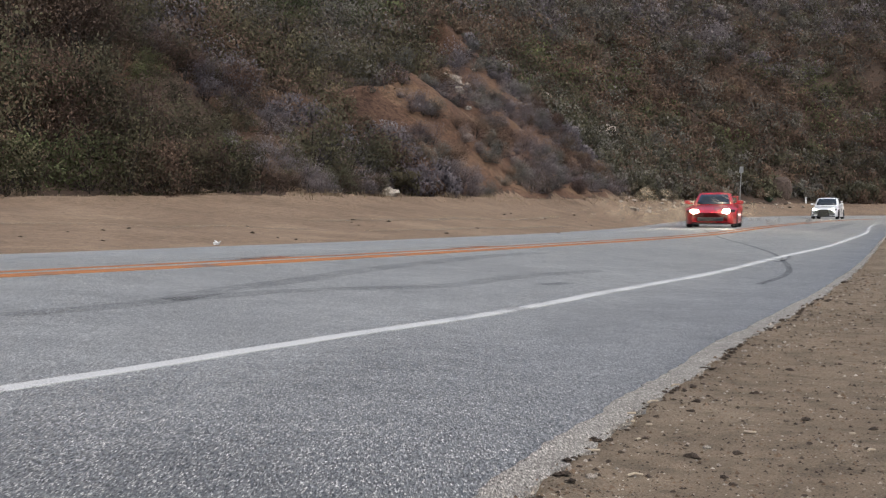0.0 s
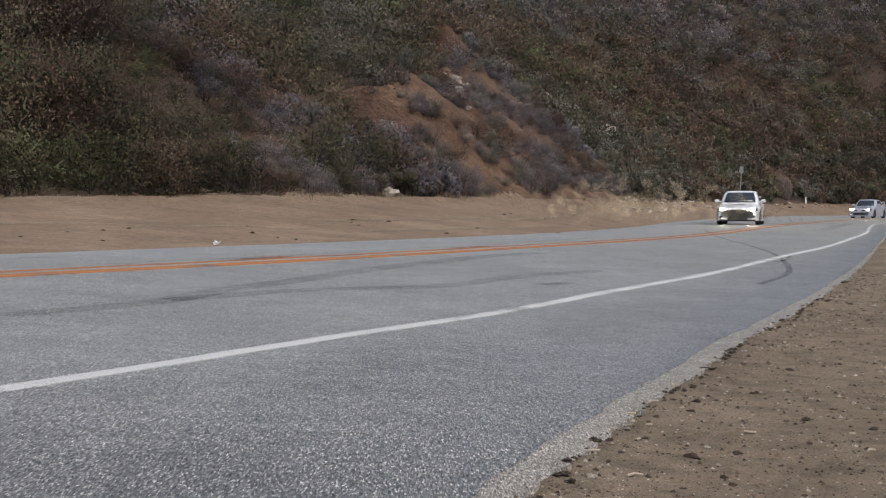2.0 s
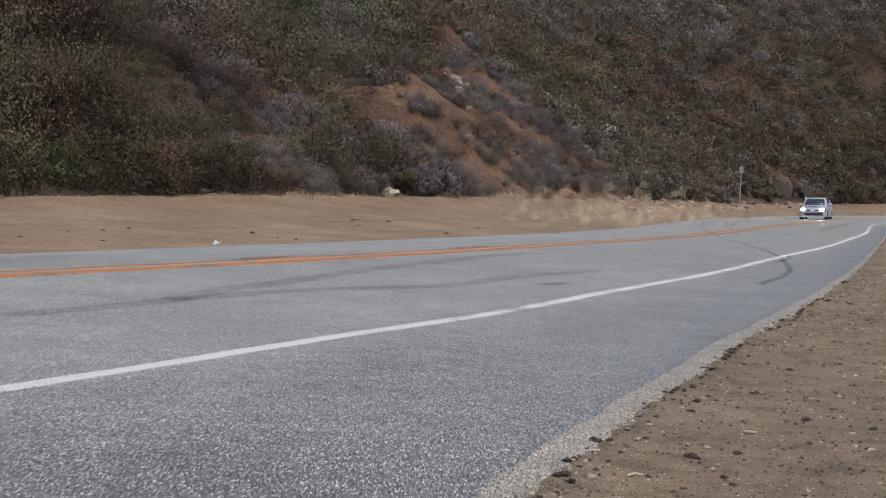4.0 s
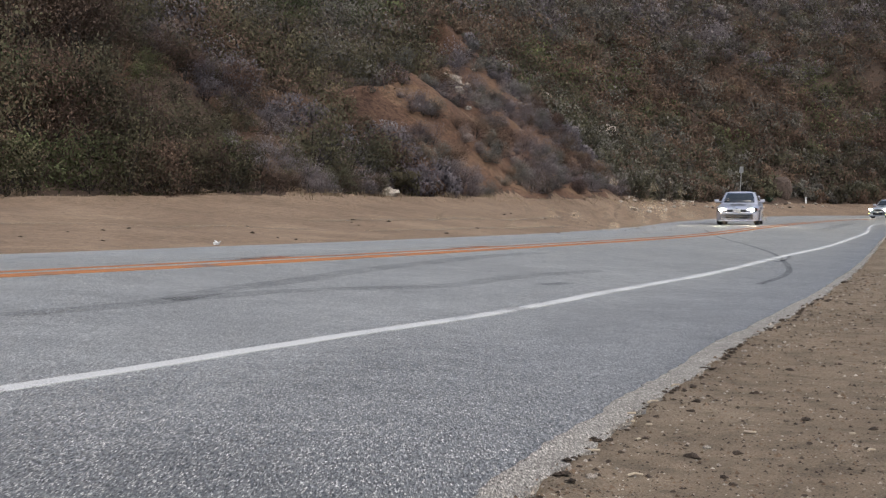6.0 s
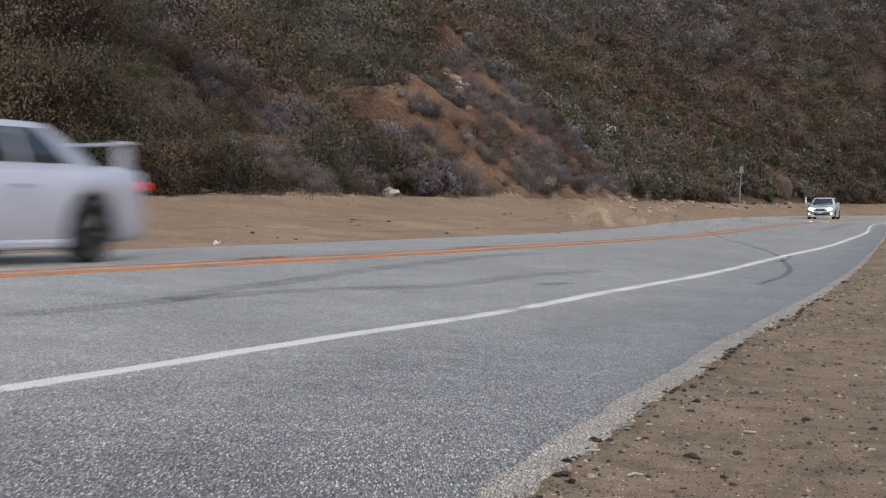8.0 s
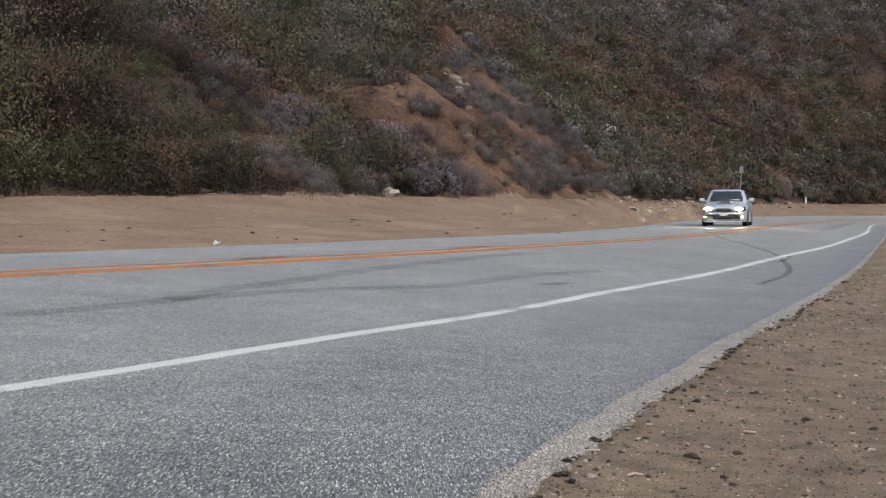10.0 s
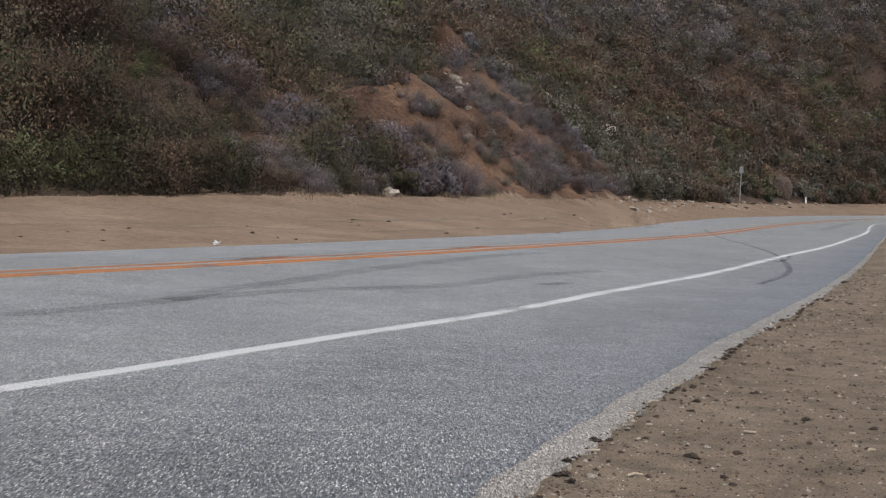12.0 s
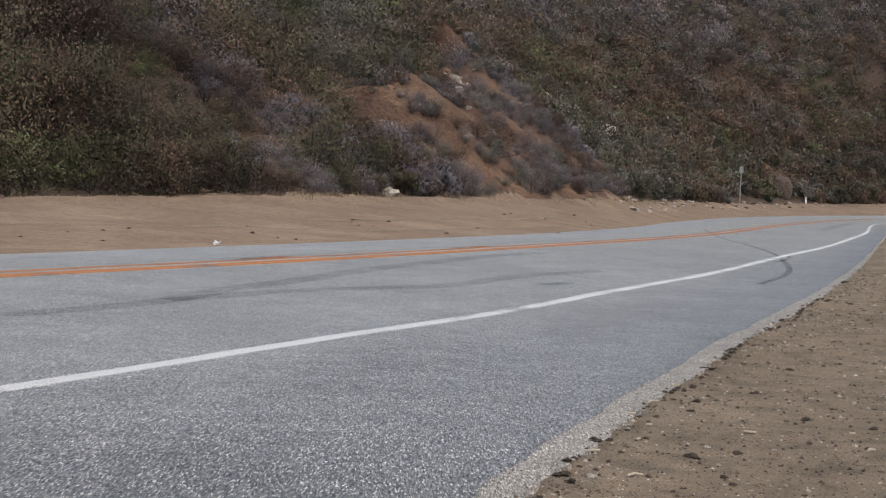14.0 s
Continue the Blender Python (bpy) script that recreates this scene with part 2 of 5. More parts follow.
# ---------------------------------------------------------------- plan: curves of the road and the hill's foot
def spline(points, step=0.5):
    """A smooth curve through plan points, sampled at even steps along its length."""
    p = np.array(points, float)
    q = np.vstack([2 * p[0] - p[1], p, 2 * p[-1] - p[-2]])
    out = []
    for i in range(1, len(q) - 2):
        a, b, c, d = q[i - 1], q[i], q[i + 1], q[i + 2]
        d1, d2, d3 = (max(np.linalg.norm(v), 1e-6) ** 0.5 for v in (b - a, c - b, d - c))
        t0, t1, t2, t3 = 0.0, d1, d1 + d2, d1 + d2 + d3
        for t in np.linspace(t1, t2, 40, endpoint=False):
            a1 = (t1 - t) / (t1 - t0) * a + (t - t0) / (t1 - t0) * b
            a2 = (t2 - t) / (t2 - t1) * b + (t - t1) / (t2 - t1) * c
            a3 = (t3 - t) / (t3 - t2) * c + (t - t2) / (t3 - t2) * d
            b1 = (t2 - t) / (t2 - t0) * a1 + (t - t0) / (t2 - t0) * a2
            b2 = (t3 - t) / (t3 - t1) * a2 + (t - t1) / (t3 - t1) * a3
            out.append((t2 - t) / (t2 - t1) * b1 + (t - t1) / (t2 - t1) * b2)
    out = np.array(out + [p[-1]])
    s = np.concatenate([[0], np.cumsum(np.linalg.norm(np.diff(out, axis=0), axis=1))])
    u = np.linspace(0, s[-1], max(2, int(s[-1] / step)))
    return np.stack([np.interp(u, s, out[:, 0]), np.interp(u, s, out[:, 1])], 1)


def signed_distance(x, y, line):
    """Distance from plan points to a curve, positive on its left side, and how far along it."""
    pts = line[::2] if len(line) > 60 else line
    best = np.full(x.shape, 1e9)
    sgn = np.ones(x.shape)
    along = np.zeros(x.shape)
    run = 0.0
    for (ax, ay), (bx, by) in zip(pts[:-1], pts[1:]):
        dx, dy = bx - ax, by - ay
        l2 = dx * dx + dy * dy
        t = np.clip(((x - ax) * dx + (y - ay) * dy) / l2, 0, 1)
        ex, ey = x - (ax + t * dx), y - (ay + t * dy)
        d = ex * ex + ey * ey
        near = d < best
        best = np.where(near, d, best)
        sgn = np.where(near, np.sign(dx * (y - ay) - dy * (x - ax)), sgn)
        along = np.where(near, run + t * math.sqrt(l2), along)
        run += math.sqrt(l2)
    return np.sqrt(best) * np.where(sgn == 0, 1, sgn), along


def reach(y):
    """How much nearer the banked outer lane lies on the close part of the bend."""
    u = np.clip((np.asarray(y, float) - 17) / 19, 0, 1)
    return 0.86 + 0.14 * u * u * (3 - 2 * u)


def drawn_in(points):
    p = np.array(points, float)
    return p * reach(p[:, 1])[:, None]


REACH_Y = np.linspace(-200, 200, 1601)


REACH_IN, REACH_K = REACH_Y * reach(REACH_Y), reach(REACH_Y)


def bank_lift(y):
    """The height that the outer lane and the turnout gain on the close part of the bend."""
    return 0.62 * (1 - np.interp(y, REACH_IN, REACH_K))


CENTRE = spline(drawn_in([(-150, -140), (-70, -75), (-30, -30), (-13.5, -3), (-8.2, 6.8), (-4.38, 13.4), (-1.35, 18.5), (2.35, 25.6), (6.9, 35.6), (11.6, 49.6), (15.9, 62), (20.4, 74), (25.5, 87), (31, 98), (37, 106), (46, 111.5), (62, 115), (110, 118), (230, 110)]))
FAR_EDGE = spline(drawn_in([(-153, -136), (-73, -71), (-34, -27), (-17.5, -0.5), (-11, 11), (-6.32, 19.3), (-2.44, 26.1), (0.5, 32), (3.6, 39.3), (7.2, 51), (11.5, 67), (16, 81), (20.5, 94), (27, 110), (32, 120), (38, 125.5), (46, 128), (62, 129.5), (110, 130), (230, 121)]))
WHITE = spline([(-146, -144), (-66, -80), (-26, -35), (-8.6, -6.5), (-4.8, 0.6), (-1.99, 6.08), (-0.85, 8.33), (0.29, 10.42), (1.67, 13.51), (3.33, 17.13), (6.14, 24.3), (8.1, 29.1), (11.24, 37.65), (15.6, 50), (21.4, 68), (26.5, 82), (33, 93), (41, 100), (50, 104), (64, 106.5), (110, 108), (230, 100)])
NEAR_EDGE = spline([(-143, -147), (-63, -83), (-22, -38), (-5.2, -8.6), (-1.2, 0.2), (0.23, 4.1), (0.68, 5.4), (1.17, 6.75), (1.83, 8.56), (2.67, 10.7), (3.6, 13.13), (5.0, 16.9), (7.4, 23.7), (14.2, 43.5), (19.5, 58), (25, 73), (31, 84), (39, 92), (50, 98), (64, 101), (110, 103), (230, 95)])
FOOT = spline(drawn_in([(-90, -20), (-40, 14), (-20, 27), (-10.5, 32), (-5.5, 37), (0.3, 48), (6.9, 62), (11, 77), (16, 94), (21.5, 108), (28, 122), (36, 133), (48, 140), (70, 145), (130, 150), (240, 150)]))


def edge_height(y):
    return 0.15 * np.clip((np.asarray(y, float) - 50) / 40, 0, 1) + bank_lift(y)


def value_noise(x, y, scale, seed=0):
    """Smooth value noise on plan arrays, about -1 to 1."""
    rs = np.random.RandomState(seed)
    tab = rs.rand(256, 256) * 2 - 1
    u, v = np.asarray(x) / scale + 1000, np.asarray(y) / scale + 1000
    i, j = np.floor(u).astype(int), np.floor(v).astype(int)
    a, b = u - i, v - j
    a, b = a * a * (3 - 2 * a), b * b * (3 - 2 * b)
    t = lambda p, q: tab[p % 256, q % 256]
    return (t(i, j) * (1 - a) + t(i + 1, j) * a) * (1 - b) + (t(i, j + 1) * (1 - a) + t(i + 1, j + 1) * a) * b


def cut_mask(run, up):
    """1 on the bare eroded cut at the foot of the hill, 0 elsewhere."""
    a, b = CUT
    edge = lambda v, lo, hi, w: np.clip((v - lo) / w + 0.5, 0, 1) * np.clip((hi - v) / w + 0.5, 0, 1)
    return edge(run, a, b, 3.0) * edge(up, -1.0, cut_top(run) + 1.0 * value_noise(run, run * 0, 3.0, 43), 1.4)


def cut_top(run):
    """How far up the slope the bare soil reaches."""
    return 5.2 + 0.2 * np.clip(np.asarray(run, float) - CUT[0], 0, 30)


CUT = tuple(float(signed_distance(np.array([px]), np.array([py]), FOOT)[1][0]) for px, py in ((0.2, 49.5), (11.2, 77.5)))


def ground_height(x, y):
    x, y = np.atleast_1d(np.asarray(x, float)), np.atleast_1d(np.asarray(y, float))
    far, _ = signed_distance(x, y, FAR_EDGE)
    near, _ = signed_distance(x, y, NEAR_EDGE)
    foot, run = signed_distance(x, y, FOOT)
    ez = edge_height(y)
    z = np.zeros(x.shape)
    inside = (far <= 0) & (near >= 0)
    fr = np.clip(-far / np.maximum(1e-3, -far + near), 0, 1)
    z = np.where(inside, ez * (1 - fr) - 0.24 * fr - 0.12, z)
    # dirt turnout beyond the road, rising to a low berm at the hill's foot
    low = 0.2 * np.clip((38 - y) / 8, 0, 1)
    q = np.clip(far / np.maximum(1e-3, far - foot), 0, 1)
    bank = ez - 0.03 + (1.08 - low) * q ** 1.15 + 0.08 * np.exp(-((q - 0.94) / 0.07) ** 2) * (1 + 0.7 * value_noise(x, y, 2.2, 3))
    bank += 0.035 * value_noise(x, y, 1.7, 4) * np.clip(far / 2, 0, 1)
    z = np.where((far > 0) & (foot <= 0), bank, z)
    slope = np.clip(0.62 + 0.1 * value_noise(x, y, 30, 5), 0.45, 0.8)
    up = np.maximum(foot, 0)
    cut = cut_mask(run, foot)
    slope = slope + 0.25 * cut
    hill = ez + 1.06 - low + slope * up * np.clip(0.55 + up / 8, 0, 1) + np.clip(up / 4, 0, 1) * (0.7 * value_noise(x, y, 7, 6) + 0.3 * value_noise(x, y, 2.6, 7))
    hill += cut * np.clip(up / 2, 0, 1) * (0.35 * value_noise(run + 0.35 * foot, foot * 0.6, 3.2, 45) + 0.2 * np.abs(value_noise(run + 0.2 * foot, run * 0, 1.6, 41)) + 0.1 * value_noise(run + 0.1 * foot, foot * 0.3, 0.5, 44) + 0.07 * value_noise(run, foot, 0.45, 42))
    hill = np.minimum(hill, 85 + 8 * value_noise(x, y, 40, 8))
    z = np.where((foot > 0) & (far > 0), hill, z)
    # dirt shoulder on the camera's side
    dn = np.maximum(-near, 0)
    shoulder = -0.234 - 0.025 * np.clip(dn / 0.4, 0, 1) + 0.01 * np.clip(dn / 0.1, 0, 1) * value_noise(x, y, 0.4, 9) + 0.03 * value_noise(x, y, 3.0, 10) * np.clip(dn, 0, 1) + 0.01 * np.clip(dn - 1, 0, 12)
    z = np.where(near < 0, shoulder, z)
    return z


def on_ground(x, y):
    return float(ground_height(x, y)[0])


def steps(*runs):
    return np.concatenate([np.arange(a, b, s) for a, b, s in runs])


def build_ground():
    xs = steps((-1500, -300, 120), (-300, -60, 12), (-60, -16, 1.5), (-16, -4, 0.5), (-4, -1, 0.25), (-1, 6, 0.12), (6, 20, 0.3), (20, 60, 0.7), (60, 140, 3), (140, 400, 15), (400, 1600, 120))
    ys = steps((-1500, -300, 120), (-300, -40, 12), (-40, 0, 1.5), (0, 14, 0.12), (14, 50, 0.3), (50, 100, 0.4), (100, 150, 0.7), (150, 200, 1.5), (200, 400, 8), (400, 1600, 120))
    gx, gy = np.meshgrid(xs, ys)
    gz = ground_height(gx.ravel(), gy.ravel())
    v = np.stack([gx.ravel(), gy.ravel(), gz], 1)
    n, k = len(xs), len(ys)
    i = (np.arange(k - 1)[:, None] * n + np.arange(n - 1)[None, :]).ravel()
    f = np.stack([i, i + 1, i + n + 1, i + n], 1)
    me = bpy.data.meshes.new("ground")
    me.vertices.add(len(v))
    me.vertices.foreach_set("co", v.ravel())
    me.loops.add(f.size)
    me.loops.foreach_set("vertex_index", f.ravel())
    me.polygons.add(len(f))
    me.polygons.foreach_set("loop_start", np.arange(0, f.size, 4))
    me.polygons.foreach_set("use_smooth", np.ones(len(f), bool))
    me.update(calc_edges=True)
    for m in (M_DIRT, M_LITTER_SHADE, M_CUT, M_SHOULDER):
        me.materials.append(m)
    cx, cy = v[f].mean(1)[:, 0], v[f].mean(1)[:, 1]
    foot, run = signed_distance(cx, cy, FOOT)
    rag = 0.5 * value_noise(cx, cy, 1.3, 51)
    slot = np.where(foot > 0.1 + rag, 1, 0)
    slot = np.where((foot > 0.2 + rag) & (cut_mask(run, foot) > 0.45 + 0.3 * rag), 2, slot)
    gully = (run > CUT[0] - 15) & (run < CUT[0] + 2) & (foot > 1.0) & (foot < 7.5) & (value_noise(run, foot, 2.2, 52) > -0.25)
    slot = np.where(gully, 2, slot)
    near, _ = signed_distance(cx, cy, NEAR_EDGE)
    slot = np.where(near < 0.5, 3, slot)
    me.polygons.foreach_set("material_index", slot)
    tagged(new("ground", me), "brown packed dirt ground with grit, rising into a hillside", "ground", kind="structure")



# ---------------------------------------------------------------- road
def offsets_from_centre(line):
    d, along = signed_distance(line[:, 0], line[:, 1], CENTRE)
    o = np.argsort(along)
    return along[o], d[o]


C_RUN = np.concatenate([[0], np.cumsum(np.linalg.norm(np.diff(CENTRE, axis=0), axis=1))])
C_TAN = np.gradient(CENTRE, axis=0)
C_TAN /= np.linalg.norm(C_TAN, axis=1)[:, None]
C_NOR = np.stack([-C_TAN[:, 1], C_TAN[:, 0]], 1)
D_FAR = np.interp(C_RUN, *offsets_from_centre(FAR_EDGE))
D_WHITE = np.interp(C_RUN, *offsets_from_centre(WHITE))
D_NEAR = np.interp(C_RUN, *offsets_from_centre(NEAR_EDGE))


def road_point(s, d):
    """A point of the road's surface, s metres along the centre line and d metres to its far side."""
    x, y = np.interp(s, C_RUN, CENTRE[:, 0]), np.interp(s, C_RUN, CENTRE[:, 1])
    nx, ny = np.interp(s, C_RUN, C_NOR[:, 0]), np.interp(s, C_RUN, C_NOR[:, 1])
    x, y = x + d * nx, y + d * ny
    df, dw, dn = (np.interp(s, C_RUN, a) for a in (D_FAR, D_WHITE, D_NEAR))
    z = np.interp(d, [dn, dw, 0, df], [-0.24, -0.18, float(bank_lift(y)), float(edge_height(y))])
    return float(x), float(y), float(z)


def heading(s):
    return math.degrees(math.atan2(np.interp(s, C_RUN, C_TAN[:, 1]), np.interp(s, C_RUN, C_TAN[:, 0])))


def nearest_run(x, y):
    return float(signed_distance(np.array([x]), np.array([y]), CENTRE)[1][0])


def ribbon(name, runs, inner, outer, lift, mat, rough=0.0, seed=1):
    """A thin strip laid on the road between two offsets, along the runs given."""
    rs = random.Random(seed)
    v, f = [], []
    for s in runs:
        a, b = inner(s), outer(s)
        for d in (a + rough * rs.uniform(-1, 1), b + rough * rs.uniform(-1, 1)):
            x, y, z = road_point(s, d)
            v.append((x, y, z + lift))
    for i in range(len(runs) - 1):
        f.append((2 * i, 2 * i + 2, 2 * i + 3, 2 * i + 1))
    me = mesh_of(name, v, f, mat, False)
    bm = bmesh.new()
    bm.from_mesh(me)
    ext = bmesh.ops.extrude_face_region(bm, geom=bm.faces[:])
    bmesh.ops.translate(bm, verts=[g for g in ext["geom"] if isinstance(g, bmesh.types.BMVert)], vec=(0, 0, -lift - 0.02))
    bmesh.ops.recalc_face_normals(bm, faces=bm.faces)
    bm.to_mesh(me)
    bm.free()
    return new(name, me)


def build_road():
    v, f = [], []
    rs = random.Random(5)
    idx = [i for i in range(len(C_RUN)) if i % 2 == 0 or CENTRE[i, 1] > 0]
    for i in idx:
        s = C_RUN[i]
        ragged = 0.05 * rs.uniform(-1, 1)
        df, dw, dn = D_FAR[i] + ragged, D_WHITE[i], D_NEAR[i]
        for d in (df + 0.1, df, df * 0.5, 0.0, dw * 0.5, dw, dn, dn - 0.1):
            x, y, z = road_point(s, d)
            v.append((x, y, z - (0.12 if d in (df + 0.1, dn - 0.1) else 0)))
    n = 8
    for i in range(len(idx) - 1):
        for k in range(n - 1):
            a = i * n + k
            f.append((a, a + 1, a + n + 1, a + n))
    me = mesh_of("road", v, f, M_ASPHALT)
    ob = new("road", me)
    tagged(ob, "worn grey asphalt two-lane road with pale aggregate flecks", "road", kind="structure")
    s0, s1 = nearest_run(-60, -60), nearest_run(90, 117)
    runs = list(np.arange(s0, s1, 0.5))
    w = lambda k: (lambda s: float(np.interp(s, C_RUN, D_WHITE)) + k)
    tagged(ribbon("white_edge_line", runs, w(-0.105), w(0.03), 0.004, M_WHITE_LINE, 0.012), "worn white painted edge line on the asphalt", "road marking", kind="structure")
    tagged(ribbon("yellow_centre_line", runs, lambda s: 0.1, lambda s: 0.29, 0.004, M_YELLOW_LINE, 0.012, 2), "faded orange-yellow painted centre line on the asphalt", "road marking", "double centre line", kind="structure")
    tagged(ribbon("yellow_centre_line", runs, lambda s: -0.29, lambda s: -0.1, 0.004, M_YELLOW_LINE, 0.012, 3), "faded orange-yellow painted centre line on the asphalt", "road marking", "double centre line", kind="structure")
    # crumbling pale rim of the asphalt on the camera's side
    ea, eb = nearest_run(-9, -3), nearest_run(40, 105)
    eruns = list(np.arange(ea, eb, 0.06))
    w1, w2 = value_noise(np.arange(0, 700, 0.1), 0, 0.5, 21), value_noise(np.arange(0, 700, 0.1), 3, 0.17, 22)
    wob = lambda s: float(0.012 * w1[int(s * 10)] + 0.016 * w2[int(s * 10)])
    e_at = (ea, nearest_run(4, 8), nearest_run(12, 20), eb)
    thin = lambda s: float(np.interp(s, e_at, (0.13, 0.12, 0.04, 0.03)))
    e_in = lambda s: float(np.interp(s, C_RUN, D_NEAR)) + thin(s) + wob(s)
    e_out = lambda s: float(np.interp(s, C_RUN, D_NEAR)) - 0.03 + 1.4 * wob(s + 40)
    tagged(ribbon("asphalt_edge", eruns, e_out, e_in, 0.006, M_EDGE, 0.012, 4), "crumbling pale bare-aggregate rim of the asphalt", "road edge", kind="structure")
    # skid marks
    for name, mat, wide, pts in SKIDS:
        line = spline(pts, 0.3)
        tan = np.gradient(line, axis=0)
        tan /= np.linalg.norm(tan, axis=1)[:, None]
        side = np.array([-wide / 2, wide / 2])
        qx = (line[:, 0, None] - tan[:, 1, None] * side).ravel()
        qy = (line[:, 1, None] + tan[:, 0, None] * side).ravel()
        sd, sa = signed_distance(qx, qy, CENTRE)
        vv = [(px, py, road_point(float(c), float(a))[2] + 0.003) for px, py, a, c in zip(qx, qy, sd, sa)]
        ff = []
        for i in range(len(line) - 1):
            ff.append((2 * i, 2 * i + 2, 2 * i + 3, 2 * i + 1))
        tagged(new(name, mesh_of(name, vv, ff, mat, False)), "dark tyre rubber skid mark on the asphalt", "skid mark", "skid marks", kind="structure")


SKIDS = [
    ("skid_mark", M_SKID_FAINT, 0.26, [(-2.85, 8.7), (-2.19, 9.83), (-1.74, 11.37), (-1.36, 12.37), (-0.84, 14.01), (-0.03, 16.11), (0.72, 18.08), (1.43, 19.43)]),
    ("skid_mark", M_SKID_FAINT, 0.24, [(-2.05, 10.16), (-1.34, 11.33), (-0.72, 12.03), (-0.02, 12.76), (0.69, 14.28), (1.88, 16.32)]),
    ("skid_mark", M_SKID, 0.09, [(3.57, 15.3), (4.18, 16.8), (4.73, 18.5), (5.29, 20.9), (5.98, 24.5), (6.35, 28.04), (6.57, 31.12), (7.06, 35.4), (8.5, 44.0)]),
    ("skid_mark", M_SKID, 0.07, [(5.2, 21.2), (5.75, 22.6), (6.2, 24.3)]),
    ("skid_mark", M_SKID, 0.16, [(1.0, 13.68), (1.18, 13.86), (1.32, 14.15)]),
    ("skid_mark", M_SKID_FAINT, 0.35, [(10.0, 64.0), (13.0, 74.0), (16.5, 84.0), (21.0, 93.0)]),
    ("skid_mark", M_SKID_FAINT, 0.5, [(14.0, 50.0), (18.0, 62.0), (22.5, 75.0)]),
    ("skid_mark", M_SKID_FAINT, 0.14, [(-3.35, 13.59), (-1.73, 16.42), (0.64, 22.25), (3.42, 30.26)]),
]
build_ground()
build_road()


# ---------------------------------------------------------------- brush on the hillside
def quads_mesh(name, centre, facing, size, aspect, rng, mat, stray=0.8):
    """Many small leaves, each a four-sided blade of its own, that stand out from their lobe."""
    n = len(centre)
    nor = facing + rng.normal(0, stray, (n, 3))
    nor *= np.where(nor @ np.array([0.25, -1.0, 0.3]) < 0, -1, 1)[:, None]  # faces flipped to the camera's side, so few shade as dark backs
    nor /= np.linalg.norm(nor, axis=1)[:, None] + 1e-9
    a = np.cross(nor, rng.normal(size=(n, 3)) + np.array([1.2, 0, 0]))
    a /= np.linalg.norm(a, axis=1)[:, None] + 1e-9
    b = np.cross(nor, a)
    L = (size * rng.uniform(0.6, 1.4, n))[:, None]
    W = L * aspect
    v = np.stack([centre - a * L * 0.5, centre - b * W * 0.5, centre + a * L * 0.5, centre + b * W * 0.5], 1).reshape(-1, 3)
    idx = np.arange(n * 4)
    me = bpy.data.meshes.new(name)
    me.vertices.add(len(v))
    me.vertices.foreach_set("co", v.ravel())
    me.loops.add(n * 4)
    me.loops.foreach_set("vertex_index", idx)
    me.polygons.add(n)
    me.polygons.foreach_set("loop_start", np.arange(0, n * 4, 4))
    me.polygons.foreach_set("use_smooth", np.ones(n, bool))
    me.update(calc_edges=True)
    me.materials.append(mat)
    # leaves take their light softly, as the mass of their lobe does
    soft = facing + 0.15 * nor
    soft /= np.linalg.norm(soft, axis=1)[:, None]
    me.attributes.new("custom_normal", "FLOAT_VECTOR", "POINT").data.foreach_set("vector", np.repeat(soft, 4, axis=0).ravel())
    return me


def crown_points(rng, n, r, h, lobes):
    """Leaf places on the shells of several uneven lobes."""
    out, away = [], []
    for _ in range(lobes):
        ang, rad = rng.uniform(0, 2 * math.pi), r * math.sqrt(rng.uniform(0, 1)) * 0.72
        dome = math.sqrt(1 - (rad / r) ** 2)
        c = np.array([rad * math.cos(ang), rad * math.sin(ang), h * (0.78 * dome - 0.4 * rng.uniform(0, 1) ** 2)])
        if rng.uniform() < 0.36:
            c = np.array([r * 0.6 * math.cos(ang), r * 0.6 * math.sin(ang), h * 0.18])
        e = np.array([r * rng.uniform(0.32, 0.52), r * rng.uniform(0.32, 0.52), h * rng.uniform(0.22, 0.38)])
        k = n // lobes
        d = rng.normal(size=(k, 3))
        d /= np.linalg.norm(d, axis=1)[:, None]
        rr = 1 - np.abs(rng.normal(0, 0.2, k))
        stray = rng.uniform(size=k) < 0.2
        rr = np.where(stray, rng.uniform(1.0, 1.35, k), rr)
        p = c + d * e * rr[:, None]
        p[:, 2] = np.maximum(p[:, 2], 0.03)
        out.append(p)
        away.append(d)
    return np.vstack(out), np.vstack(away)


SHRUB_KINDS = {
    "olive": ("olive-green chaparral shrub with small dense leaves", 0.072, 0.5),
    "sage": ("grey-green sage shrub with fine dusty leaves", 0.068, 0.48),
    "rust": ("rust-brown dry chaparral shrub with withered leaves", 0.072, 0.46),
    "dead": ("pale grey dead shrub of bare fine twigs", 0.13, 0.11),
    "green": ("fresh green leafy shrub among the dry brush", 0.075, 0.5),
}


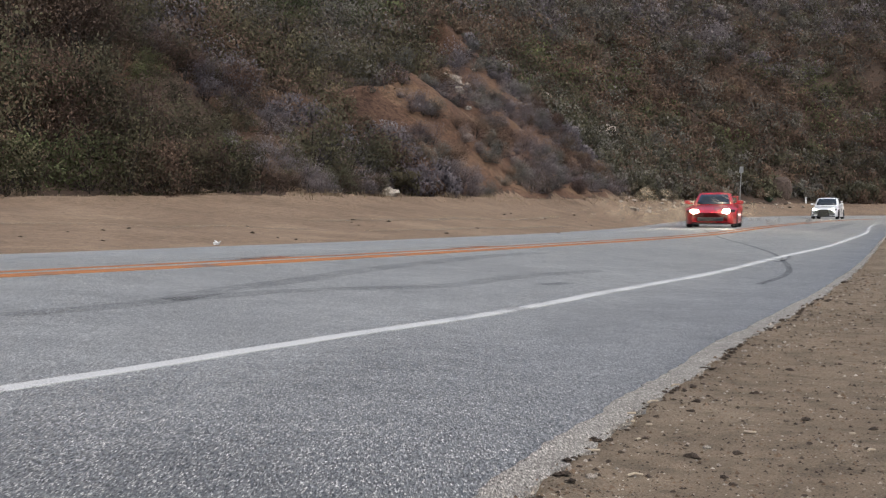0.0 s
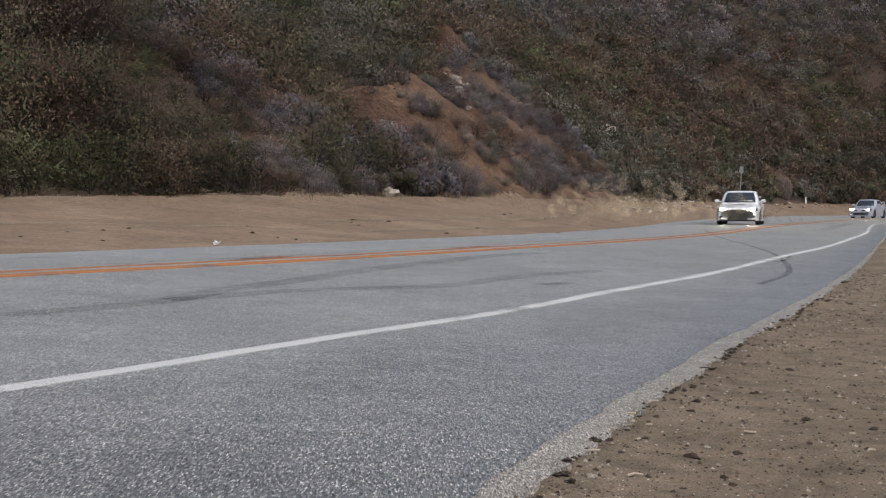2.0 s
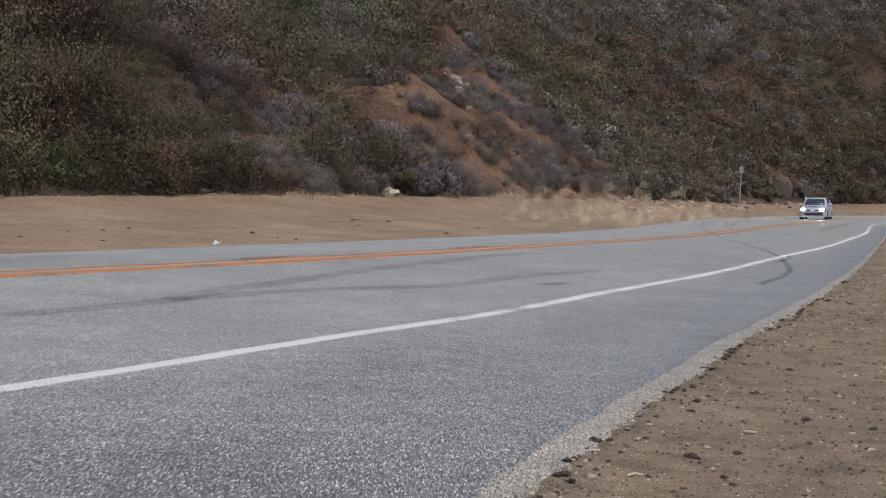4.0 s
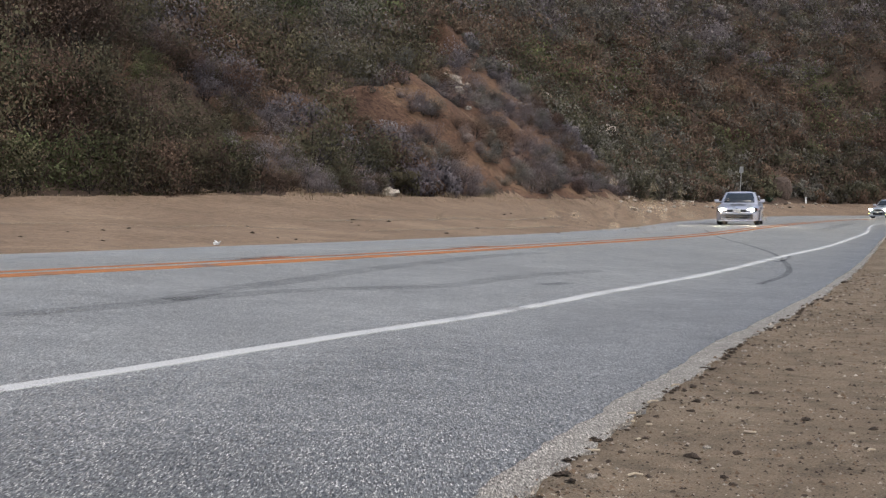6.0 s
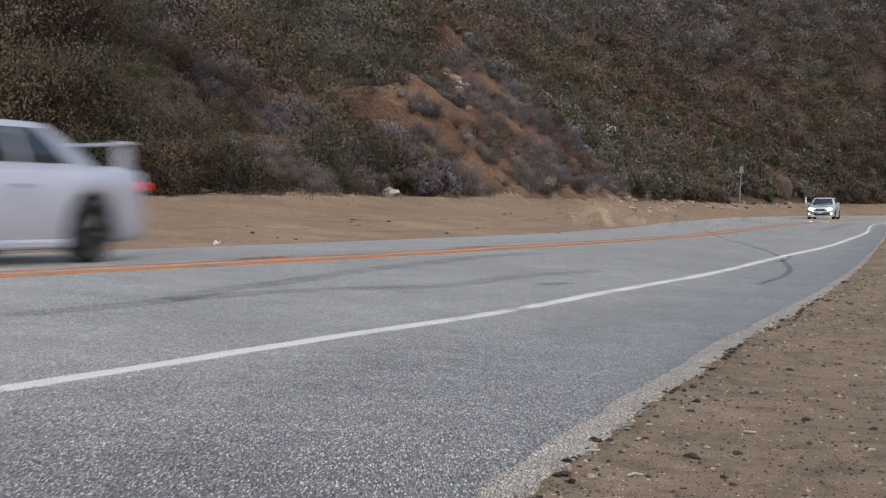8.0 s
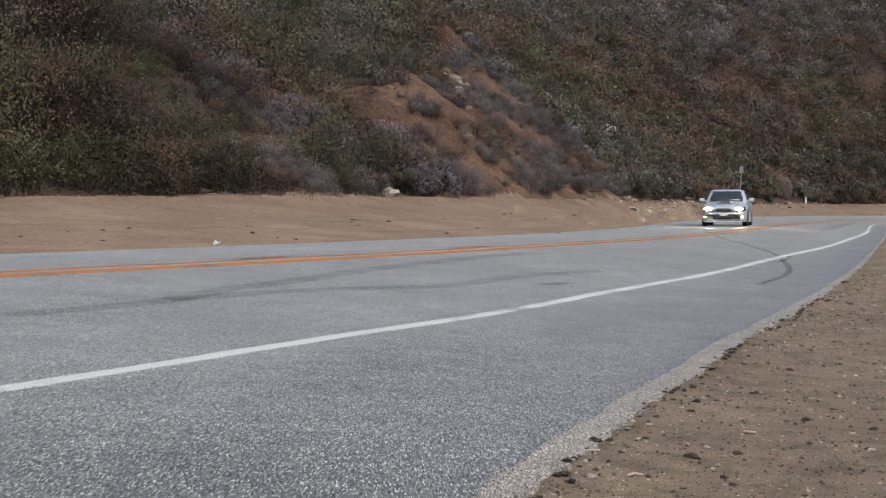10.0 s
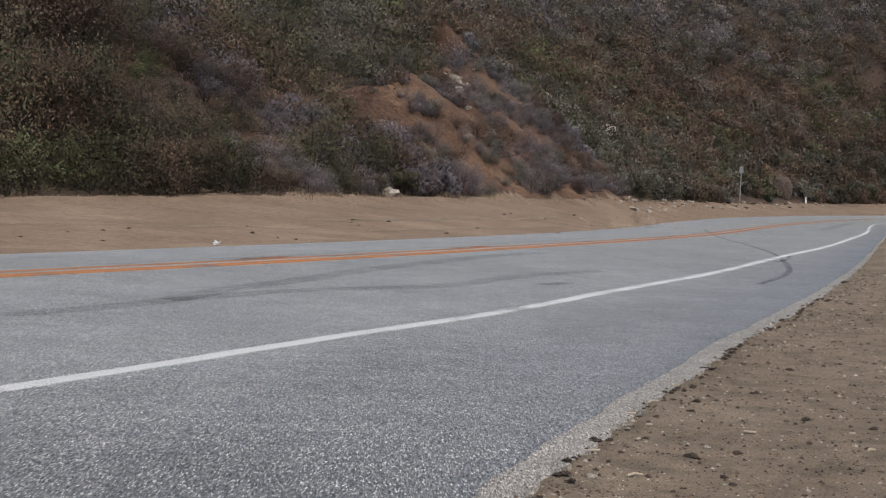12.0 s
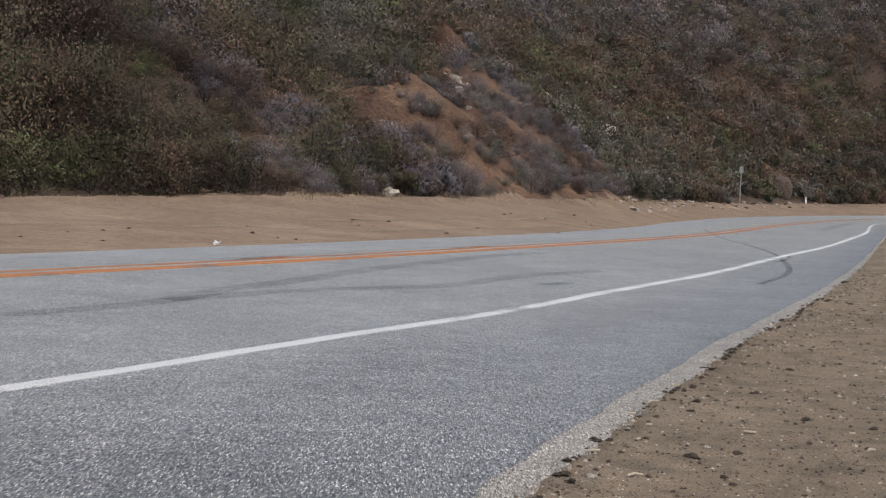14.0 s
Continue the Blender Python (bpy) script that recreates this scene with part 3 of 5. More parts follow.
def build_shrub(kind, seed, leaves=2300, fine=1.0):
    """One shrub of about one metre's radius and 1.5 m height: stems and a crown of leaves."""
    rng = np.random.RandomState(seed)
    label, size, aspect = SHRUB_KINDS[kind]
    root = tagged(new("shrub"), label, "shrub", "brush on the hillside")
    pts, away = crown_points(rng, leaves, 1.0, 1.5, rng.randint(10, 14) if fine == 1.0 else 22)
    bm = bmesh.new()
    for _ in range(11):
        t = pts[rng.randint(len(pts))] * rng.uniform(0.75, 1.0)
        mid = t * 0.5 + rng.normal(0, 0.06, 3)
        base = np.array([rng.uniform(-0.12, 0.12), rng.uniform(-0.12, 0.12), -0.25])
        cone(bm, base, mid, 0.02, 0.012, 5)
        cone(bm, mid, t, 0.012, 0.003, 4)
    part("trunk", bm, M_STEM, root)
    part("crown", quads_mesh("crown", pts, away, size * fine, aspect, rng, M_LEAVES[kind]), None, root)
    return root


def hill_spot(u, v):
    """A plan point v metres up the slope from the foot of the hill, u metres along it."""
    x, y = np.interp(u, F_RUN, FOOT[:, 0]), np.interp(u, F_RUN, FOOT[:, 1])
    tx, ty = np.interp(u, F_RUN, F_TAN[:, 0]), np.interp(u, F_RUN, F_TAN[:, 1])
    return float(x - ty * v), float(y + tx * v)


F_RUN = np.concatenate([[0], np.cumsum(np.linalg.norm(np.diff(FOOT, axis=0), axis=1))])
F_TAN = np.gradient(FOOT, axis=0)
F_TAN /= np.linalg.norm(F_TAN, axis=1)[:, None]


def foot_run(x, y):
    return float(signed_distance(np.array([x]), np.array([y]), FOOT)[1][0])


def plant_hill():
    rs = random.Random(11)
    protos = {k: [build_shrub(k, 31 * i + 7 * j) for j in range(2)] for i, k in enumerate(SHRUB_KINDS)}
    large = {k: build_shrub(k, 900 + i, 5200, 0.66) for i, k in enumerate(("olive", "rust", "sage"))}
    u_a, u_far, u_end = foot_run(-22, 26), foot_run(12, 80), foot_run(75, 145)
    spots, grid = [], {}

    def offer(u, v, r, kind=None, tall=1.0, tight=1.0):
        x, y = hill_spot(u, v)
        if y < 20 or abs(x / y) > 0.37:
            return
        key = (int(x // 4), int(y // 4))
        near = [s for i in (-1, 0, 1) for j in (-1, 0, 1) for s in grid.get((key[0] + i, key[1] + j), ())]
        if any((x - a) ** 2 + (y - b) ** 2 < ((0.35 if u > u_far else 0.4) * tight * (r + g)) ** 2 for a, b, g in near):
            return
        grid.setdefault(key, []).append((x, y, r))
        spots.append((x, y, r, u, v, kind, tall))

    # tall bushes at the foot of the slope
    for px, py, v, r, kind in ((-12.5, 31, 1.6, 2.3, "olive"), (-10.6, 32, 2.2, 2.1, "olive"), (-9.2, 33, 1.5, 1.9, "rust"), (-8.0, 34.2, 2.3, 1.8, "olive"), (-7.2, 35.2, 1.4, 1.4, "rust"), (-13, 31, 5, 2.6, "rust"), (-9.5, 33, 5.5, 2.4, "rust"), (-11.3, 32, 7, 2.6, "olive"), (-11.8, 31.5, 3.4, 1.7, "green")):
        offer(foot_run(px, py), v, r, kind, 1.35, 0.5)
    for px, py, v, r in ((44, 138.5, 9, 2.6), (46.5, 139.5, 10, 3.0), (48.5, 140.3, 8, 2.4), (45, 139, 13, 2.8), (49, 140.5, 12, 3.0)):
        offer(foot_run(px, py), v, r, "green", 1.3, 0.6)
    # olive bushes below the slope and the dark thicket at the bend
    for px, py, v, r, kind in ((-2.0, 43.5, 1.3, 1.3, "olive"), (-3.0, 41.8, 1.5, 1.2, "olive"), (-1.2, 45.2, 1.0, 0.9, "olive"), (13.5, 86, 1.8, 1.9, "olive"), (14.5, 90, 2.4, 2.2, "olive"), (16.5, 96, 2.0, 2.2, "sage"), (18, 100, 2.6, 2.3, "olive"), (12.6, 83, 1.2, 1.3, "sage"), (38, 134.5, 3.2, 2.4, "olive"), (36, 133, 4.4, 2.6, "olive"), (40.5, 136.3, 3.0, 2.3, "olive"), (42, 137, 2.2, 1.7, "rust")):
        offer(foot_run(px, py), v, r, kind, 1.25, 0.6)
    a, b = CUT
    verge = foot_run(24, 113), foot_run(37, 134)
    for n in range(26000):
        u = rs.uniform(u_a, u_end)
        far = u > u_far
        reach_up = 11 + 0.25 * (u - u_a)
        v = rs.uniform(0.35, reach_up) if rs.random() < 0.8 else rs.uniform(0.15, 1.6) if u < a else rs.uniform(0.3, 6)
        top = float(cut_top(u))
        bare = a < u < b and v < top
        spur = bare and u > b - 6.5
        scree = bare and v < 2.6 and a + 7 < u < b - 5
        if bare and rs.random() < (0.7 if spur else 0.78 if scree else 0.9):
            continue
        scrub = a - 14 < u <= a and v < 6.5
        if scrub and rs.random() < 0.45:
            continue
        if verge[0] < u < verge[1] and v < 1.5:
            continue
        if bare:
            r = rs.uniform(0.35, 0.8)
        elif scrub:
            r = rs.uniform(0.4, 0.75) if v < 1.3 else rs.uniform(0.5, 1.0)
        elif far:
            r = rs.uniform(0.8, 1.5) if v < 4 else rs.uniform(1.2, 2.0) if rs.random() < 0.5 or v < 12 else rs.uniform(2.0, 3.2)
        else:
            r = rs.uniform(0.9, 1.3) if v < 4 else rs.uniform(1.2, 2.2)
        offer(u, v, r)
    spots.sort(key=lambda s: math.hypot(s[0], s[1]) - (30 if s[2] < 1.0 and a < s[3] < b else 0))
    zs = ground_height([s[0] for s in spots], [s[1] for s in spots])
    far_pts, mid_pts, close_pts = ({k: [] for k in SHRUB_KINDS} for _ in range(3))
    rng = np.random.RandomState(77)
    for i, ((x, y, r, u, v, k, tall), z) in enumerate(zip(spots, zs)):
        patch = float(value_noise(x, y, 8, 31))
        if k is None:
            if a < u < b and v < float(cut_top(u)):
                k = rs.choice(["dead", "dead", "sage", "rust"])
            elif u > u_far:
                if v > 26 + 7 * patch:
                    k = rs.choice(["sage", "sage", "dead", "dead", "olive"])
                elif v > 7:
                    k = rs.choice(["rust", "olive", "rust", "rust", "sage"]) if patch > -0.3 else rs.choice(["olive", "olive", "rust", "green"])
                else:
                    k = rs.choice(["olive", "sage", "olive", "rust"])
            elif u < a - 12:
                k = rs.choice(["olive", "olive", "rust", "green"]) if v < 5 else rs.choice(["rust", "rust", "olive"])
            elif u <= a and v < 6.5:
                k = rs.choice(["rust", "dead", "rust", "dead", "olive"])
            elif v > 13.5:
                k = rs.choice(["green", "olive", "sage"])
            else:
                k = rs.choice(["rust", "olive", "dead"]) if patch > 0.4 else rs.choice(["olive", "olive", "olive", "sage"])
        hh = r * rs.uniform(0.75, 1.1) * tall
        if i < 290:
            c = copy_thing(large[k] if r > 1.35 and k in large else protos[k][rs.randrange(2)], pose(x, y, float(z) - 0.05, rs.uniform(-6, 6), rs.uniform(-6, 6), rs.uniform(-55, 55)))
            c.scale = (r, r, hh)
        else:
            p, away = crown_points(rng, 700 if y < 72 else 360 if y < 112 else 260, r, 1.5 * hh, rng.randint(8, 12))
            at = np.array([x, y, z - 0.05])
            (close_pts if y < 72 else mid_pts if y < 112 else far_pts)[k].append(np.hstack([p + at, away]))
    for k, lst, leaf in [(k, v, 0.26) for k, v in far_pts.items()] + [(k, v, 0.18) for k, v in mid_pts.items()] + [(k, v, 0.12) for k, v in close_pts.items()]:
        if lst:
            both = np.vstack(lst)
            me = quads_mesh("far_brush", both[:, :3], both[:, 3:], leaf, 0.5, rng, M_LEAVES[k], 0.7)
            name = SHRUB_KINDS[k][0].replace(" shrub", " brush")
            tagged(new("far_brush", me), "distant cover of " + name, "brush", kind="stuff")
    for lst in [*protos.values(), list(large.values())]:
        for p in lst:
            for o in list(p.children) + [p]:
                bpy.data.objects.remove(o)


plant_hill()


# ---------------------------------------------------------------- cars (forward is +x, origin on the road between the axles)
def car_shell(spec):
    st = np.array(spec["stations"])[::-1]
    xs = np.arange(st[0, 0], st[-1, 0] + 1e-6, 0.05)
    xs[-1] = st[-1, 0]
    r_arch, zc = spec["r"] + 0.055, spec["r"]
    v, f = [], []
    for x in xs:
        w, low, sh, top = (np.interp(x, st[:, 0], st[:, k]) for k in (1, 2, 3, 4))
        arch = low
        for xa in (spec["wb"] / 2, -spec["wb"] / 2):
            dx = abs(x - xa)
            if dx < r_arch:
                arch = max(arch, zc + math.sqrt(r_arch ** 2 - dx ** 2))
        flare = 0.02 * math.exp(-min(abs(x - spec["wb"] / 2), abs(x + spec["wb"] / 2)) ** 4 / 0.04) + spec.get("flare", 0.0) * math.exp(-min(abs(x - spec["wb"] / 2), abs(x + spec["wb"] / 2)) ** 4 / 0.03)
        ww = w + flare
        body = sh - arch
        half = [(0.0, low if arch == low else arch), (0.72 * w, arch), (0.975 * ww, arch), (ww, arch + 0.04), (ww * 1.0, arch + 0.45 * body), (ww * 0.985, arch + 0.72 * body), (w * 0.955, sh - 0.02), (w * 0.9, sh + 0.012), (w * 0.6, sh + 0.75 * (top - sh)), (0.0, top)]
        ring = [(x, y, z) for y, z in half] + [(x, -y, z) for y, z in half[-2:0:-1]]
        v += ring
    n = len(ring)
    for i in range(len(xs) - 1):
        for k in range(n):
            a, b = i * n + k, i * n + (k + 1) % n
            f.append((a, b, b + n, a + n))
    f.append(tuple(range(n)))
    f.append(tuple(range((len(xs) - 1) * n + n - 1, (len(xs) - 1) * n - 1, -1)))
    return v, f


def cabin_point(spec, side, t, lv, out=0.0):
    """A point of the greenhouse: side front, left, rear or right, t along it, lv from belt to roof."""
    bf, br, bw, bz, rf, rr, rw, rz = spec["cabin"]
    xf, xr = bf + (rf - bf) * lv, br + (rr - br) * lv
    w = bw + (rw - bw) * lv + 0.035 * math.sin(math.pi * lv) * 0.6
    z = bz + (rz - bz) * (lv + 0.05 * math.sin(math.pi * lv))
    cf, cr = 0.16 * (1 - 0.5 * lv), 0.12 * (1 - 0.5 * lv)
    if side == "front":
        y = w * (1 - 2 * t)
        return Vector((xf - cf * (2 * t - 1) ** 2 + out, y, z + out * 0.6))
    if side == "rear":
        y = -w * (1 - 2 * t)
        return Vector((xr + cr * (2 * t - 1) ** 2 - out, y, z + out * 0.6))
    a, b = xf - cf, xr + cr
    s = 1 if side == "left" else -1
    if side == "left":
        a, b = b, a
    x = a + (b - a) * t
    bow = 0.03 * math.sin(math.pi * t)
    return Vector((x, s * (w + bow + out), z + out * 0.3))


SIDES = ("front", "right", "rear", "left")


def cabin_shell(spec):
    v, f = [], []
    lv = [i / 6 for i in range(7)]
    ts = [i / 10 for i in range(10)]
    order = [("front", t) for t in ts] + [("right", t) for t in ts] + [("rear", t) for t in ts] + [("left", t) for t in ts]
    for l in lv:
        v += [cabin_point(spec, s, t, l) for s, t in order]
    n = len(order)
    for i in range(len(lv) - 1):
        for k in range(n):
            a, b = i * n + k, i * n + (k + 1) % n
            f.append((a, b, b + n, a + n))
    top = [Vector(p) for p in v[-n:]]
    mid = sum(top, Vector()) / n
    prev = len(v) - n
    for sc, up in ((0.93, 0.022), (0.6, 0.045), (0.2, 0.055)):
        base = len(v)
        v += [mid + (p - mid) * sc + Vector((0, 0, up)) for p in top]
        for k in range(n):
            f.append((prev + k, prev + (k + 1) % n, base + (k + 1) % n, base + k))
        prev = base
    f.append(tuple(range(prev, prev + n)))
    return v, f


def pane(spec, side, t0, t1, l0, l1):
    v, f = [], []
    for out in (0.008, -0.01):
        for j in range(5):
            for i in range(7):
                v.append(cabin_point(spec, side, t0 + (t1 - t0) * i / 6, l0 + (l1 - l0) * j / 4, out))
    for o, flip in ((0, False), (35, True)):
        for j in range(4):
            for i in range(6):
                a = o + j * 7 + i
                q = (a, a + 1, a + 8, a + 7)
                f.append(q[::-1] if flip else q)
    rim = [i for i in range(7)] + [7 * j + 6 for j in range(1, 5)] + [28 + i for i in range(5, -1, -1)] + [7 * j for j in range(3, 0, -1)]
    for a, b in zip(rim, rim[1:] + rim[:1]):
        f.append((a, a + 35, b + 35, b))
    return v, f


def lathe(bm, profile, n=28):
    """Turns (radius, y) points round the y axis."""
    rings = []
    for r, y in profile:
        rings.append([bm.verts.new((r * math.cos(2 * math.pi * i / n), y, r * math.sin(2 * math.pi * i / n))) for i in range(n)])
    for a, b in zip(rings, rings[1:]):
        for i in range(n):
            bm.faces.new((a[i], a[(i + 1) % n], b[(i + 1) % n], b[i]))
    return bm


def wheel_meshes(r, mat_rim, spokes):
    w, ri = 0.11, r * 0.72
    bm = lathe(bmesh.new(), [(ri, -w * 0.9), (r * 0.9, -w), (r * 0.975, -w * 0.85), (r, -w * 0.55), (r, w * 0.55), (r * 0.975, w * 0.85), (r * 0.9, w), (ri, w * 0.9), (ri * 0.98, 0)])
    tyre = from_bm("tyre", bm, M_TYRE, True)
    bm = lathe(bmesh.new(), [(ri, -w * 0.85), (ri * 0.96, -w * 0.8), (ri * 0.9, 0), (ri * 0.96, w * 0.8), (ri, w * 0.85)], 28)
    for k in range(spokes):
        a = 2 * math.pi * k / spokes
        c = Vector((math.cos(a), 0, math.sin(a)))
        for s in (-1, 1):
            cone(bm, c * 0.03 + Vector((0, s * w * 0.6, 0)), c * ri * 0.97 + Vector((0, s * w * 0.7, 0)), 0.026, 0.02, 6)
    rim = from_bm("rim", bm, mat_rim)
    bm = bmesh.new()
    cone(bm, (0, -w * 0.75, 0), (0, w * 0.75, 0), 0.06, 0.06, 16)
    hub = from_bm("wheel", bm, M_RIM_DARK)
    bm = bmesh.new()
    cone(bm, (0, -0.02, 0), (0, 0.02, 0), ri * 0.8, ri * 0.8, 24)
    disc = from_bm("brake_disc", bm, M_RIM_DARK)
    return hub, tyre, rim, disc


def build_car(spec):
    paint = PAINT[spec["paint"]]
    car = tagged(new("car"), spec["label"], "car", "cars on the road")
    v, f = car_shell(spec)
    body = part("body", mesh_of("body", v, f, paint), None, car)
    v, f = cabin_shell(spec)
    part("roof", mesh_of("roof", v, f, paint), None, car)
    v, f = pane(spec, "front", 0.07, 0.93, 0.13, 0.93)
    part("windscreen", mesh_of("windscreen", v, f, M_GLASS), None, car, "dark reflecting windscreen")
    v, f = pane(spec, "rear", 0.1, 0.9, 0.2, 0.9)
    part("rear_window", mesh_of("rear_window", v, f, M_GLASS), None, car, "dark rear window")
    for side in ("left", "right"):
        for a, b in spec["windows"]:
            if side == "left":
                a, b = 1 - b, 1 - a
            v, f = pane(spec, side, a, b, 0.22, 0.89)
            part("side_window", mesh_of("side_window", v, f, M_GLASS), None, car, "dark side window")
    wb, r, W = spec["wb"], spec["r"], spec["W"]
    # floor pan and wheel wells
    bm = box(bmesh.new(), 0, 0, 0.33, spec["L"] * 0.86, W * 0.66, 0.26, 0.03)
    part("underbody", bm, M_BLACK, car)
    meshes = wheel_meshes(r, spec["rim"], spec["spokes"])
    wheels = []
    for sx in (1, -1):
        for sy in (1, -1):
            wheel = part("wheel", meshes[0], None, car)
            part("tyre", meshes[1], None, wheel, "black rubber tyre")
            part("rim", meshes[2], None, wheel)
            part("brake_disc", meshes[3], None, wheel)
            wheels.append((wheel, (sx * wb / 2, sy * (W / 2 - 0.115 + spec.get("flare", 0)), r)))
    bf, br, bw, bz = spec["cabin"][:4]
    for s in (1, -1):
        bm = bmesh.new()
        box(bm, bf - 0.42, s * (W / 2 + 0.08), bz + 0.15, 0.12, 0.2, 0.14, 0.04)
        box(bm, bf - 0.44, s * (W / 2 - 0.06), bz + 0.11, 0.06, 0.14, 0.04, 0.01)
        part("wing_mirror", bm, paint, car)
        # door seams and sill
        for xs in spec["seams"]:
            part("door_seam", box(bmesh.new(), xs, s * (W / 2 - 0.024), 0.56, 0.008, 0.016, 0.42), M_BLACK, car)
        part("sill", box(bmesh.new(), 0, s * (W / 2 - 0.03), 0.2, wb - 2 * r - 0.16, 0.1, 0.1, 0.03), paint, car)
        part("door_handle", box(bmesh.new(), bf - 1.35, s * (W / 2 - 0.022), bz - 0.08, 0.17, 0.04, 0.03, 0.01), paint, car)
        lx, ly, lz, sx, sy, sz, yaw = spec["lamp"]
        hl = part("headlight", box(bmesh.new(), lx, s * ly, lz, sx, sy, sz, min(sz, sx) * 0.3, Matrix.Rotation(-s * radians(yaw), 3, "Z")), M_BLACK, car, "lit headlight")
        part("headlight_lens", lens(lx + spec["lens"][0], s * (ly + spec["lens"][1]), lz, spec["lens"][2]), M_HEADLIGHT, hl, "glowing white lens", True)
        part("tail_light", box(bmesh.new(), -spec["L"] / 2 + 0.07, s * (W / 2 - 0.27), bz - 0.08, 0.14, 0.32, 0.1, 0.03), M_TAIL, car, "red tail light")
        if "fog" in spec:
            fx, fy, fz, fw, fh = spec["fog"]
            part("fog_light", box(bmesh.new(), fx, s * fy, fz, 0.08, fw, fh, 0.02, Matrix.Rotation(-s * radians(22), 3, "Z")), M_FOG, car, "lit fog lamp")
        if "amber" in spec:
            ax, ay, az = spec["amber"]
            part("turn_signal", box(bmesh.new(), ax, s * ay, az, 0.16, 0.05, 0.07, 0.02, Matrix.Rotation(-s * radians(25), 3, "Z")), M_AMBER, car, "amber turn signal")
    for name, mat, x, y, z, sx, sy, sz, bev, lab in spec["front"]:
        part(name, box(bmesh.new(), x, y, z, sx, sy, sz, bev), mat or paint, car, lab)
    if "trapezoid" in spec:
        part("grille", trapezoid(*spec["trapezoid"]), M_MESH, car, "large black trapezoid mesh grille")
    part("exhaust", cone(bmesh.new(), (-spec["L"] / 2 + 0.1, -0.5, 0.25), (-spec["L"] / 2 - 0.05, -0.5, 0.25), 0.05, 0.055, 14), M_CHROME, car)
    if "wing" in spec:
        x, z, span, chord, foot = spec["wing"]
        wing = part("spoiler", box(bmesh.new(), x, 0, z, chord, span, 0.035, 0.012, Matrix.Rotation(radians(6), 3, "Y")), paint, car)
        for s in (1, -1):
            part("spoiler_strut", box(bmesh.new(), x, s * (span / 2 - 0.04), (z + foot) / 2, chord * 0.8, 0.035, z - foot + 0.06, 0.01), paint, wing)
    return car, wheels


def lens(x, y, z, r):
    bm = bmesh.new()
    bmesh.ops.create_uvsphere(bm, u_segments=14, v_segments=8, radius=1.0, matrix=Matrix.Translation((x, y, z)) @ Matrix.Diagonal((0.085, r[0], r[1], 1)))
    return bm


def trapezoid(x, z0, z1, w0, w1, depth):
    bm = bmesh.new()
    pts = [(-w0, z0), (w0, z0), (w1, z1), (-w1, z1)]
    a = [bm.verts.new((x, y, z)) for y, z in pts]
    b = [bm.verts.new((x - depth, y, z)) for y, z in pts]
    bm.faces.new(a)
    bm.faces.new(b[::-1])
    for i in range(4):
        j = (i + 1) % 4
        bm.faces.new((a[i], b[i], b[j], a[j]))
    bmesh.ops.bevel(bm, geom=[e for e in bm.edges if abs(e.verts[0].co.x - e.verts[1].co.x) > 0.01], offset=0.05, segments=3, affect="EDGES", profile=0.5)
    # bars across the mesh
    for k in range(1, 7):
        z = z0 + (z1 - z0) * k / 7
        w = w0 + (w1 - w0) * k / 7
        box(bm, x + 0.004, 0, z, 0.012, 2 * w * 0.94, 0.008)
    return bm


SALOON = [
    (2.25, 0.66, 0.24, 0.58, 0.63), (2.2, 0.74, 0.2, 0.62, 0.68), (2.05, 0.82, 0.17, 0.67, 0.74), (1.8, 0.86, 0.16, 0.72, 0.79), (1.31, 0.875, 0.17, 0.8, 0.865), (0.9, 0.88, 0.17, 0.86, 0.93), (0.0, 0.88, 0.17, 0.9, 0.95), (-1.0, 0.88, 0.17, 0.93, 0.97), (-1.4, 0.875, 0.18, 0.95, 1.0), (-1.9, 0.85, 0.22, 0.97, 1.02), (-2.15, 0.8, 0.26, 0.94, 1.0), (-2.25, 0.72, 0.32, 0.88, 0.94)]
HATCH = [
    (2.2, 0.64, 0.24, 0.6, 0.66), (2.14, 0.74, 0.2, 0.65, 0.72), (2.0, 0.81, 0.17, 0.7, 0.78), (1.75, 0.86, 0.16, 0.75, 0.84), (1.31, 0.88, 0.17, 0.83, 0.9), (0.95, 0.885, 0.17, 0.88, 0.96), (0.0, 0.885, 0.17, 0.92, 0.97), (-1.0, 0.885, 0.17, 0.96, 1.0), (-1.4, 0.88, 0.18, 0.97, 1.0), (-1.85, 0.86, 0.22, 0.97, 1.0), (-2.1, 0.82, 0.26, 0.94, 0.98), (-2.2, 0.76, 0.3, 0.88, 0.92)]
COUPE = [
    (2.12, 0.62, 0.2, 0.5, 0.54), (2.06, 0.74, 0.15, 0.54, 0.58), (1.9, 0.83, 0.13, 0.58, 0.64), (1.6, 0.87, 0.13, 0.66, 0.71), (1.25, 0.885, 0.14, 0.73, 0.77), (0.8, 0.88, 0.14, 0.78, 0.83), (0.0, 0.87, 0.14, 0.8, 0.86), (-0.8, 0.88, 0.14, 0.84, 0.9), (-1.25, 0.895, 0.15, 0.87, 0.92), (-1.8, 0.86, 0.2, 0.88, 0.93), (-2.05, 0.8, 0.26, 0.84, 0.9), (-2.12, 0.74, 0.3, 0.8, 0.85)]

